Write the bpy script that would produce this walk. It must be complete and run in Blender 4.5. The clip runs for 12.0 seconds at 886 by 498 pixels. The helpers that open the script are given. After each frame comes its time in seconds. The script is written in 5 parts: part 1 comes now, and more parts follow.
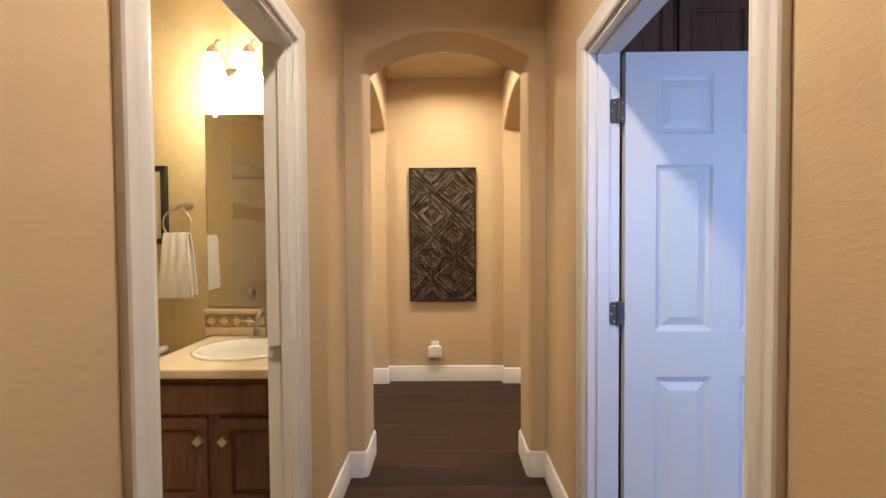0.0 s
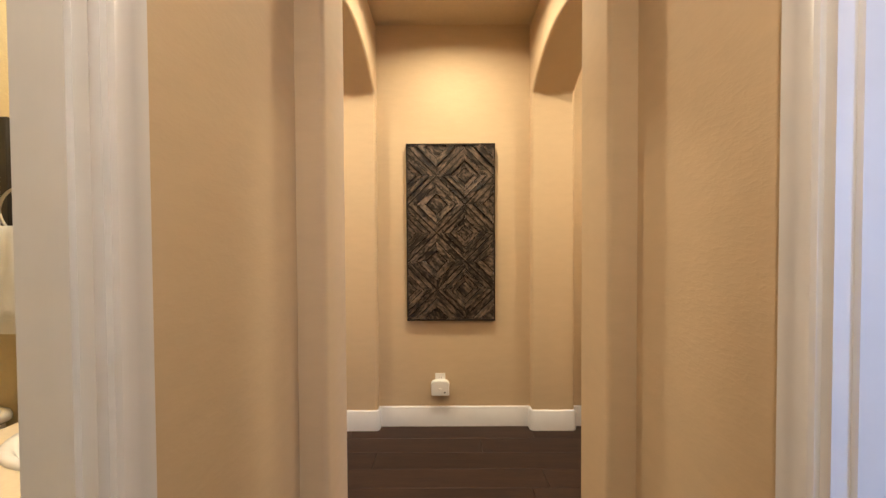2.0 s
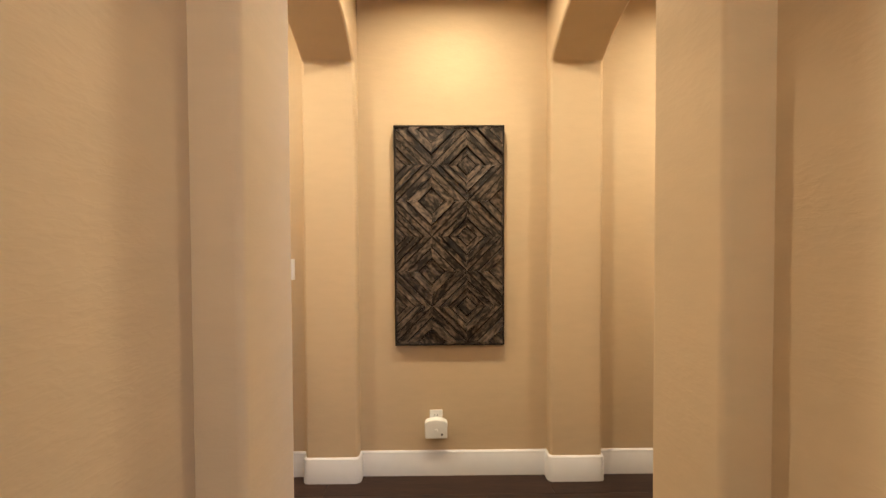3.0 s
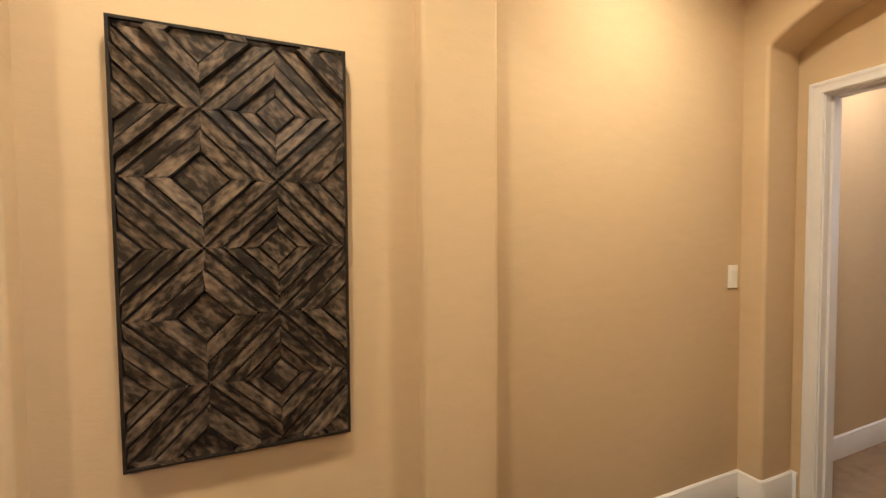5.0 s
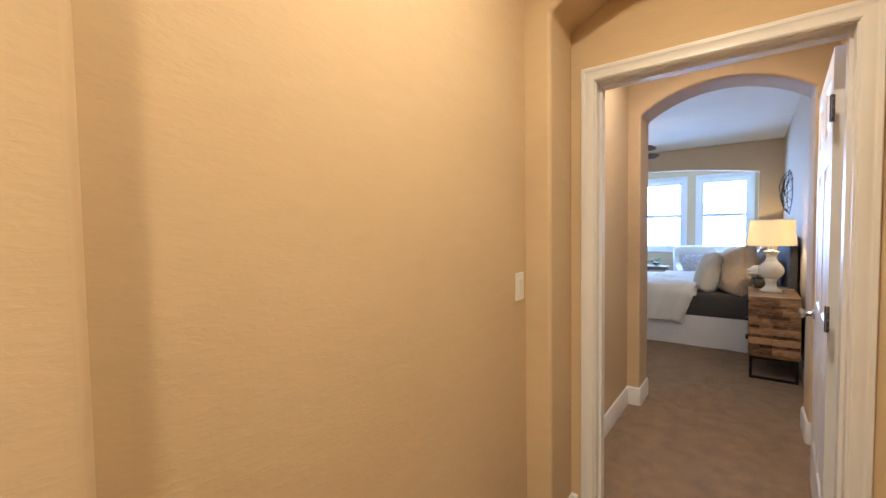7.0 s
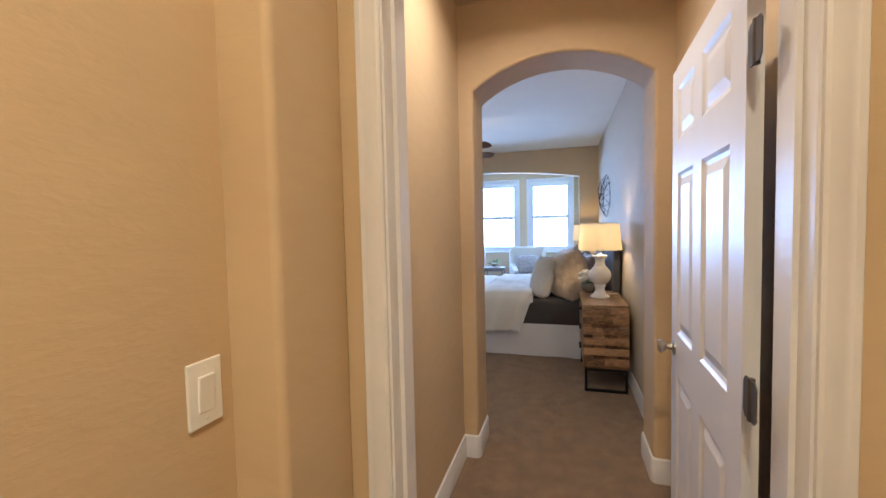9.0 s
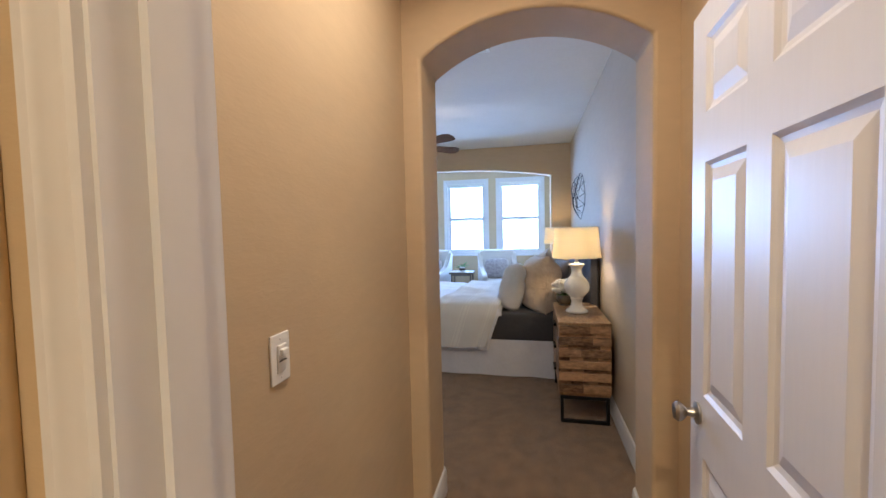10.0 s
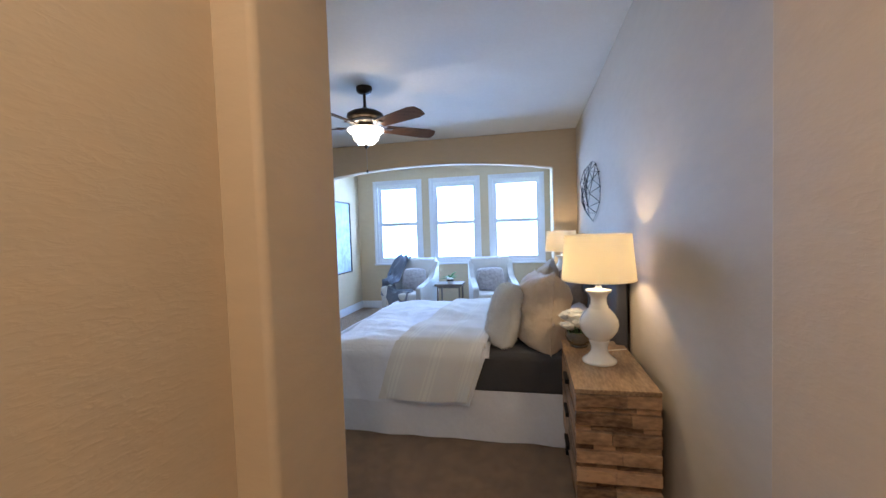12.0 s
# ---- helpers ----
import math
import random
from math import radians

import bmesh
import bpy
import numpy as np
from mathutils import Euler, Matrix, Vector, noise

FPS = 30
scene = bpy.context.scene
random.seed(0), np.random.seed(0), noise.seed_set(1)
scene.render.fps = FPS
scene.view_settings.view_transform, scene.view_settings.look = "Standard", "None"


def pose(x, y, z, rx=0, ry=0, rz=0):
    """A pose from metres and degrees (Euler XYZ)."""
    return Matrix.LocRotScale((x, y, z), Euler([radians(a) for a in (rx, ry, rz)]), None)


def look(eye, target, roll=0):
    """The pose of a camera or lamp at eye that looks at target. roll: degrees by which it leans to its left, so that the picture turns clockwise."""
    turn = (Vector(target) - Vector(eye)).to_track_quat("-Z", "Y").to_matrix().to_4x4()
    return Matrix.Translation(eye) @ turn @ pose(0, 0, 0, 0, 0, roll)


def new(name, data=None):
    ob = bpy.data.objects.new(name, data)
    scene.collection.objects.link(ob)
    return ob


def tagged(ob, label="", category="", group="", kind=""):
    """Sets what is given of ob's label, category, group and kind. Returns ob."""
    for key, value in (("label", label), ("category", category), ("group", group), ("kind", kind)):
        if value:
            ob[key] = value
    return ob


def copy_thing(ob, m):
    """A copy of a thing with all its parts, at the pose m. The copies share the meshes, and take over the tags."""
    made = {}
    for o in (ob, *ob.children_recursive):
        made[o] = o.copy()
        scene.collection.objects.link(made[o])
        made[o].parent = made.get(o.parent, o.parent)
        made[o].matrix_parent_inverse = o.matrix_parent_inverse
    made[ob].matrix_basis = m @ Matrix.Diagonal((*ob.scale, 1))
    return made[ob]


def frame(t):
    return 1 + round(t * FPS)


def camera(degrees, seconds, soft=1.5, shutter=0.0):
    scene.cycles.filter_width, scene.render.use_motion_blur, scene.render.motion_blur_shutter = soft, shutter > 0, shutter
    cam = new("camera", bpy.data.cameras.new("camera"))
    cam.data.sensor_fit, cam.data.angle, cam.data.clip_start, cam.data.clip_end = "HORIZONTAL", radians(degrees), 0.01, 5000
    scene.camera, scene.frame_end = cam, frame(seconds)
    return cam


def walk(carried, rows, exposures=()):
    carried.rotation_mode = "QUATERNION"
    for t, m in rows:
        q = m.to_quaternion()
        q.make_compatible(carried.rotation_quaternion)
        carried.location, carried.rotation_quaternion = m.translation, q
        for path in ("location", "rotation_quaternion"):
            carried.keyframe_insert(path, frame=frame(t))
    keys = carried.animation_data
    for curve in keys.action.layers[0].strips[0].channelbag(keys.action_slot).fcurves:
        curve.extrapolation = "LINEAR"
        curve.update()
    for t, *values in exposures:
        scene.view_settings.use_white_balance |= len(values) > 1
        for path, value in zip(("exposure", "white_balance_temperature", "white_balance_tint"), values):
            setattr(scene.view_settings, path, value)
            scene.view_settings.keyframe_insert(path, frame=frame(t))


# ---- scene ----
cam = camera(95.3, 12.0)
EXPOSURES = [(0, 0.02), (2.5, -0.03), (4.5, -0.07), (5.5, -0.02), (7.5, -0.05), (9.5, -0.22), (12, -0.28)]
PATH = [
    (0, (-0.049, -0.065, 1.317), (-0.063, 1.934, 1.268), -0.4),
    (0.5, (-0.064, 0.138, 1.317), (-0.075, 2.138, 1.266), -0.4),
    (1, (-0.083, 0.352, 1.311), (-0.091, 2.351, 1.263), -0.35),
    (1.5, (-0.105, 0.587, 1.304), (-0.108, 2.587, 1.255), -0.3),
    (2, (-0.118, 0.85, 1.308), (-0.127, 2.849, 1.263), -0.3),
    (2.5, (-0.14, 1.123, 1.309), (-0.138, 3.122, 1.274), -0.3),
    (2.7, (-0.137, 1.232, 1.32), (-0.138, 3.231, 1.279), -0.3),
    (4.3, (-0.106, 2.033, 1.365), (0.328, 3.984, 1.321), -0.3),
    (4.5, (-0.074, 2.12, 1.375), (0.45, 4.05, 1.322), -0.35),
    (5, (0.02, 2.319, 1.389), (0.777, 4.169, 1.319), -0.5),
    (5.5, (0.132, 2.501, 1.393), (1.129, 4.234, 1.321), -0.6),
    (6, (0.249, 2.654, 1.389), (1.452, 4.251, 1.321), -0.7),
    (6.5, (0.423, 2.779, 1.396), (1.819, 4.208, 1.315), -0.8),
    (7, (0.622, 2.896, 1.398), (2.215, 4.102, 1.313), -0.8),
    (7.5, (0.835, 2.955, 1.4), (2.573, 3.941, 1.317), -0.9),
    (7.7, (0.923, 2.973, 1.397), (2.705, 3.877, 1.317), -0.9),
    (9.3, (1.791, 3.067, 1.458), (3.719, 3.587, 1.36), -1.3),
    (9.5, (1.905, 3.073, 1.466), (3.842, 3.563, 1.369), -1.3),
    (10, (2.203, 3.071, 1.482), (4.153, 3.503, 1.382), -1.3),
    (10.5, (2.498, 3.06, 1.493), (4.451, 3.479, 1.396), -1.4),
    (11, (2.8, 3.058, 1.508), (4.755, 3.471, 1.413), -1.5),
    (11.5, (3.08, 3.065, 1.516), (5.034, 3.481, 1.42), -1.8),
    (12, (3.376, 3.071, 1.513), (5.329, 3.496, 1.425), -1.9),
]
walk(cam, [(t, look(eye, target, roll)) for t, eye, target, roll in PATH], exposures=EXPOSURES)

# ---- world and light ----
world = bpy.data.worlds.new("sky")
scene.world = world
world.use_nodes = True
wn = world.node_tree
sky = wn.nodes.new("ShaderNodeTexSky")
sky.sky_type, sky.sun_disc = "NISHITA", False
sky.sun_elevation, sky.sun_rotation = radians(48), radians(322)
wn.links.new(sky.outputs[0], wn.nodes["Background"].inputs[0])
wn.nodes["Background"].inputs[1].default_value = 0.15
sun = new("sun", bpy.data.lights.new("sun", "SUN"))
sun.data.energy, sun.data.angle, sun.data.color = 3.0, radians(0.6), (1.0, 0.95, 0.88)
sun.matrix_world = look((0, 0, 20), (7, 9, 20 - 12.5))

WARM = (1.0, 0.855, 0.615)


def area_lamp(name, at, to, size, power, colour, spread=180, shape="DISK", size_y=None):
    ob = new(name, bpy.data.lights.new(name, "AREA"))
    d = ob.data
    d.shape, d.size, d.energy, d.color, d.spread = shape, size, power, colour, radians(spread)
    if size_y:
        d.size_y = size_y
    ob.matrix_world = look(at, to)
    return ob


def point_lamp(name, at, power, colour, radius):
    ob = new(name, bpy.data.lights.new(name, "POINT"))
    ob.data.energy, ob.data.color, ob.data.shadow_soft_size = power, colour, radius
    ob.location = at
    return ob


# recessed lights of the halls
CANS = [(-0.055, 3.06, 2.79), (1.42, 3.03, 2.79), (-1.45, 3.03, 2.79), (-0.05, 0.75, 2.79), (3.25, 3.2, 2.79)]
CAN_POWER = [21, 25, 25, 26.5, 16.5]
CAN_TINT = [WARM, WARM, WARM, (1.0, 0.86, 0.68), (1.0, 0.87, 0.74)]
for (cx, cy, cz), cp, tint in zip(CANS, CAN_POWER, CAN_TINT):
    area_lamp("recessed_lamp", (cx, cy, cz - 0.02), (cx, cy, 0), 0.13, cp, tint, 158)
# vanity bulbs, bedside bulbs, fan bulb
for vx in (-1.32, -1.12, -0.92):
    point_lamp("vanity_bulb", (vx, 2.1, 2.2), 11.5, (1.0, 0.92, 0.76), 0.025)
point_lamp("bedside_bulb", (5.70, 2.715, 1.33), 8.5, (1.0, 0.76, 0.46), 0.03)
point_lamp("bedside_bulb", (8.57, 2.70, 1.33), 8.5, (1.0, 0.76, 0.46), 0.03)
point_lamp("fan_bulb", (6.74, 4.46, 2.3), 9, (1.0, 0.76, 0.5), 0.04)
# the sky's light in the window openings
for wy in (3.32, 4.50, 5.65):
    area_lamp("window_daylight", (11.3, wy, 1.74), (4, wy, 1.3), 0.9, 152, (0.28, 0.51, 1.0), 170, "RECTANGLE", 1.5)
area_lamp("laundry_daylight", (1.55, -0.56, 1.5), (1.3, 2, 1.3), 1.0, 33, (0.3, 0.5, 1.0), 170, "RECTANGLE", 1.1)

# ---- materials ----


def mat(name, base, rough=0.5, metal=0.0, **kw):
    """A node material: base colour varied by two noises, and bumped."""
    m = bpy.data.materials.new(name)
    m.use_nodes = True
    t = m.node_tree
    n, l = t.nodes, t.links
    p = n["Principled BSDF"]
    p.inputs["Base Color"].default_value = (*base, 1)
    p.inputs["Roughness"].default_value = rough
    p.inputs["Metallic"].default_value = metal
    co = n.new("ShaderNodeTexCoord")
    mp = n.new("ShaderNodeMapping")
    coord = "UV" if kw.get("uv") else "Object"
    mp.inputs["Scale"].default_value = kw.get("stretch", (1, 1, 1))
    l.new(co.outputs[coord], mp.inputs["Vector"])
    vary, fine = kw.get("vary", 0.06), kw.get("fine", 40.0)
    n1 = n.new("ShaderNodeTexNoise")
    n1.inputs["Scale"].default_value, n1.inputs["Detail"].default_value = kw.get("coarse", 3.0), 4
    n2 = n.new("ShaderNodeTexNoise")
    n2.inputs["Scale"].default_value, n2.inputs["Detail"].default_value = fine, 5
    for x in (n1, n2):
        l.new(mp.outputs[0], x.inputs["Vector"])
    mix = n.new("ShaderNodeMath")
    mix.operation = "ADD"
    l.new(n1.outputs[0], mix.inputs[0])
    l.new(n2.outputs[0], mix.inputs[1])
    src = mix.outputs[0]
    if kw.get("per_piece"):
        oi = n.new("ShaderNodeObjectInfo")
        ad = n.new("ShaderNodeMath")
        ad.operation = "MULTIPLY_ADD"
        l.new(oi.outputs["Random"], ad.inputs[0])
        ad.inputs[1].default_value = kw["per_piece"]
        l.new(src, ad.inputs[2])
        src = ad.outputs[0]
    ramp = n.new("ShaderNodeMapRange")
    lo, hi = kw.get("span", (0.7, 1.3 + kw.get("per_piece", 0)))
    ramp.inputs[1].default_value, ramp.inputs[2].default_value = lo, hi
    l.new(src, ramp.inputs[0])
    cm = n.new("ShaderNodeMix")
    cm.data_type = "RGBA"
    dark = kw.get("dark", tuple(c * (1 - vary) for c in base))
    light = kw.get("light", tuple(min(1, c * (1 + vary)) for c in base))
    cm.inputs[6].default_value, cm.inputs[7].default_value = (*dark, 1), (*light, 1)
    l.new(ramp.outputs[0], cm.inputs[0])
    l.new(cm.outputs[2], p.inputs["Base Color"])
    if kw.get("bump"):
        nb = n.new("ShaderNodeTexNoise")
        nb.inputs["Scale"].default_value, nb.inputs["Detail"].default_value = kw.get("bump_scale", fine), kw.get("bump_detail", 3)
        l.new(mp.outputs[0], nb.inputs["Vector"])
        b = n.new("ShaderNodeBump")
        b.inputs["Strength"].default_value, b.inputs["Distance"].default_value = kw["bump"], kw.get("depth", 0.004)
        height = nb.outputs[0]
        if kw.get("trowel"):
            # flat valleys between raised strokes, as a skip trowel leaves them
            nb.inputs["Distortion"].default_value = 0.5
            cut = n.new("ShaderNodeMapRange")
            cut.interpolation_type = "SMOOTHSTEP"
            cut.inputs[1].default_value, cut.inputs[2].default_value = 0.38, 0.74
            l.new(height, cut.inputs[0])
            height = cut.outputs[0]
        l.new(height, b.inputs["Height"])
        l.new(b.outputs[0], p.inputs["Normal"])
    if kw.get("emit"):
        p.inputs["Emission Color"].default_value = (*kw.get("glow", base), 1)
        p.inputs["Emission Strength"].default_value = kw["emit"]
    if kw.get("sheen"):
        p.inputs["Sheen Weight"].default_value = kw["sheen"]
    if kw.get("through"):
        p.inputs["Transmission Weight"].default_value = kw["through"]
        p.inputs["IOR"].default_value = 1.45
    if "gloss" in kw:
        p.inputs["Specular IOR Level"].default_value = kw["gloss"]
    if kw.get("coat"):
        p.inputs["Coat Weight"].default_value = kw["coat"]
    return m


WALL = mat("beige_wall_paint", (0.58, 0.44, 0.284), 0.8, vary=0.035, coarse=1.2, fine=25, bump=0.062, bump_scale=95, bump_detail=2.5, depth=0.0045, stretch=(0.38, 0.38, 1.1), trowel=True, gloss=0.3)
BEDWALL = mat("greige_wall_paint", (0.54, 0.455, 0.352), 0.8, vary=0.035, coarse=1.2, fine=25, bump=0.05, bump_scale=95, bump_detail=2.5, depth=0.0045, stretch=(0.38, 0.38, 1.1), trowel=True, gloss=0.3)
BATHWALL = mat("yellow_wall_paint", (0.6, 0.475, 0.26), 0.6, vary=0.05, coarse=1.2, fine=25, bump=0.4, bump_scale=120, depth=0.004)
CEIL = mat("ceiling_paint", (0.57, 0.445, 0.295), 0.8, vary=0.03, bump=0.3, bump_scale=60, depth=0.005)
BEDCEIL = mat("cream_ceiling_paint", (0.72, 0.69, 0.63), 0.8, vary=0.03, bump=0.3, bump_scale=60, depth=0.005)
TRIM = mat("white_trim_paint", (0.7, 0.69, 0.7), 0.35, vary=0.025, coarse=2, fine=18, bump=0.08, bump_scale=30, depth=0.002)
DOORPAINT = mat("white_door_paint", (0.68, 0.675, 0.69), 0.42, vary=0.02, coarse=2, fine=60, bump=0.12, bump_scale=55, depth=0.002, stretch=(1, 1, 0.15))
FLOORWOOD = mat("dark_wood_floor", (0.03, 0.016, 0.011), 0.55, stretch=(0.9, 9, 9), coarse=2.2, fine=14, dark=(0.012, 0.006, 0.0045), light=(0.052, 0.024, 0.015), per_piece=0.35, bump=0.3, bump_scale=9, depth=0.002, gloss=0.3)
GROUT = mat("floor_gap", (0.015, 0.01, 0.008), 0.8)
CARPET = mat("tan_carpet", (0.225, 0.125, 0.058), 0.95, coarse=9, fine=110, vary=0.4, bump=1.0, bump_scale=170, depth=0.014, sheen=0.25)
BATHTILE = mat("beige_floor_tile", (0.5, 0.42, 0.31), 0.4, vary=0.1)
ARTWOOD = mat("weathered_dark_wood", (0.09, 0.07, 0.055), 0.28, uv=True, stretch=(0.75, 1.6, 1), coarse=14, fine=46, dark=(0.016, 0.012, 0.0098), light=(0.25, 0.185, 0.137), span=(0.95, 1.42), per_piece=0.12, bump=0.8, bump_scale=34, depth=0.005)
ARTBACK = mat("black_art_back", (0.018, 0.013, 0.01), 0.5, vary=0.3, gloss=0.3)
STEEL = mat("brushed_nickel", (0.5, 0.47, 0.43), 0.28, 1.0, vary=0.05)
HINGE = mat("dull_hinge_metal", (0.09, 0.078, 0.07), 0.5, 0.45, vary=0.1)
BLACKMETAL = mat("black_metal", (0.018, 0.017, 0.018), 0.4, 0.6, vary=0.2)
BRONZE = mat("dark_bronze", (0.05, 0.035, 0.025), 0.4, 0.8, vary=0.2)
PLASTIC = mat("white_plastic", (0.8, 0.79, 0.76), 0.35, vary=0.01)
DARKDOT = mat("dark_plastic", (0.02, 0.02, 0.02), 0.4)
CABINET = mat("dark_cherry_cabinet", (0.115, 0.047, 0.027), 0.38, stretch=(6, 6, 0.8), coarse=2, fine=12, dark=(0.065, 0.026, 0.015), light=(0.165, 0.07, 0.041), bump=0.1, depth=0.002)
COUNTER = mat("cream_countertop", (0.72, 0.6, 0.43), 0.25, coarse=9, fine=90, vary=0.06)
TILE = mat("cream_tile", (0.7, 0.58, 0.42), 0.3, coarse=12, vary=0.06, per_piece=0.2)
MOSAIC = mat("brown_mosaic_tile", (0.42, 0.3, 0.17), 0.4, coarse=60, fine=150, dark=(0.28, 0.18, 0.1), light=(0.55, 0.42, 0.27))
PORCELAIN = mat("white_porcelain", (0.86, 0.85, 0.83), 0.08, vary=0.01, coat=0.5)
TOWEL = mat("white_terry_cloth", (0.85, 0.84, 0.82), 0.95, fine=300, vary=0.06, bump=0.9, bump_scale=350, depth=0.004, sheen=0.3)
BLACKFRAME = mat("black_picture_frame", (0.014, 0.011, 0.01), 0.35)
MATBOARD = mat("white_mat_board", (0.82, 0.8, 0.76), 0.8, vary=0.01)
PRINT = mat("taupe_print", (0.25, 0.21, 0.18), 0.7, vary=0.1, fine=70)
PRINTLINE = mat("pale_print_line", (0.42, 0.37, 0.32), 0.7)
MIRROR = mat("silver_mirror", (0.92, 0.93, 0.92), 0.01, 1.0, vary=0.0)
GLASS = mat("clear_glass", (1, 1, 1), 0.0, through=1.0, vary=0.0)
FANGLASS = mat("fan_glass_bowl", (0.95, 0.92, 0.85), 0.4, emit=7.0, glow=(1.0, 0.86, 0.66))
CANGLOW = mat("recessed_lens", (0.95, 0.92, 0.85), 0.5, emit=14.0, glow=(1.0, 0.88, 0.68))
LINEN = mat("white_bed_linen", (0.82, 0.83, 0.87), 0.9, vary=0.03, fine=200, bump=0.35, bump_scale=14, depth=0.02, sheen=0.2)
SKIRT = mat("white_bed_skirt", (0.75, 0.75, 0.78), 0.9, vary=0.03, bump=0.3, bump_scale=10, depth=0.02)
GREYSHEET = mat("charcoal_sheet", (0.055, 0.052, 0.055), 0.85, vary=0.15, fine=150, bump=0.3, bump_scale=12, depth=0.012, sheen=0.15)
TANCLOTH = mat("tan_linen_pillow", (0.57, 0.44, 0.32), 0.9, vary=0.08, fine=150, bump=0.8, bump_scale=9, depth=0.035, sheen=0.2)
TAUPECLOTH = mat("taupe_pillow", (0.26, 0.22, 0.2), 0.85, vary=0.15, bump=0.4, bump_scale=20, depth=0.012)
GREYBLUE = mat("grey_blue_knit", (0.13, 0.145, 0.19), 0.95, fine=90, vary=0.25, bump=1.0, bump_scale=70, depth=0.012, sheen=0.3)
SILVER = mat("silver_blue_cloth", (0.36, 0.37, 0.42), 0.8, vary=0.15, coarse=8, fine=120, bump=0.5, bump_scale=14, depth=0.02, sheen=0.3)
FUZZY = mat("white_faux_fur", (0.92, 0.9, 0.87), 0.95, fine=120, vary=0.08, bump=1.0, bump_scale=120, depth=0.02, sheen=0.6)
FURGREY = mat("grey_faux_fur", (0.46, 0.43, 0.45), 0.95, coarse=25, fine=90, vary=0.35, bump=1.0, bump_scale=50, depth=0.03, sheen=0.5)
CHAIRCLOTH = mat("ivory_chair_fabric", (0.62, 0.6, 0.58), 0.9, vary=0.04, fine=220, bump=0.3, bump_scale=250, depth=0.003, sheen=0.2)
HEADBOARD = mat("charcoal_upholstery", (0.05, 0.05, 0.065), 0.85, vary=0.15, fine=200, bump=0.4, bump_scale=220, depth=0.003)
RUSTIC = mat("rustic_mango_wood", (0.32, 0.19, 0.1), 0.42, stretch=(1, 1, 2.4), coarse=5, fine=26, dark=(0.1, 0.05, 0.026), light=(0.58, 0.36, 0.205), span=(0.9, 1.75), per_piece=0.75, bump=0.3, bump_scale=22, depth=0.003)
RUSTICTOP = mat("rustic_wood_top", (0.36, 0.23, 0.13), 0.3, stretch=(1.0, 4, 4), coarse=2.4, fine=20, dark=(0.17, 0.09, 0.045), light=(0.5, 0.33, 0.19), bump=0.07, bump_scale=18, depth=0.002)
CERAMIC = mat("white_glazed_ceramic", (0.85, 0.83, 0.79), 0.12, vary=0.015, coat=0.6)
FLOWER = mat("white_petals", (0.85, 0.83, 0.8), 0.7, vary=0.05, fine=80)
LEAF = mat("green_leaf", (0.16, 0.34, 0.13), 0.5, vary=0.3)
SMOKEGLASS = mat("smoky_mercury_glass", (0.25, 0.23, 0.2), 0.15, 0.7, vary=0.2, fine=60)
WALNUT = mat("walnut_fan_blade", (0.11, 0.055, 0.032), 0.22, stretch=(8, 1, 8), vary=0.35, coarse=3)
TABLEWOOD = mat("grey_brown_table", (0.2, 0.16, 0.13), 0.45, vary=0.2)
SIDING = mat("pale_lap_siding", (0.72, 0.7, 0.66), 0.7, vary=0.03)
GROUND = mat("pale_paving", (0.3, 0.29, 0.25), 0.9, vary=0.2, coarse=0.3)
SHOWERTILE = mat("beige_wall_tile", (0.62, 0.53, 0.4), 0.25, vary=0.06, per_piece=0.15)


def shade_material(name, body, dark, light, share):
    """A thin diffusing shade: part of the light goes through, coloured between dark and light."""
    m = bpy.data.materials.new(name)
    m.use_nodes = True
    n, l = m.node_tree.nodes, m.node_tree.links
    out = n["Material Output"]
    d = n.new("ShaderNodeBsdfDiffuse")
    tr = n.new("ShaderNodeBsdfTranslucent")
    d.inputs[0].default_value = (*body, 1)
    wv = n.new("ShaderNodeTexNoise")
    wv.inputs["Scale"].default_value = 260
    mr = n.new("ShaderNodeMix")
    mr.data_type = "RGBA"
    mr.inputs[6].default_value, mr.inputs[7].default_value = (*dark, 1), (*light, 1)
    l.new(wv.outputs[0], mr.inputs[0])
    l.new(mr.outputs[2], tr.inputs[0])
    mx = n.new("ShaderNodeMixShader")
    mx.inputs[0].default_value = share
    l.new(d.outputs[0], mx.inputs[1])
    l.new(tr.outputs[0], mx.inputs[2])
    l.new(mx.outputs[0], out.inputs[0])
    return m


SHADE = shade_material("cream_lampshade", (0.8, 0.75, 0.64), (0.5, 0.43, 0.31), (0.58, 0.51, 0.39), 0.3)
FROSTED = mat("frosted_glass_shade", (0.95, 0.9, 0.8), 0.4, emit=5.0, glow=(1.0, 0.84, 0.58))


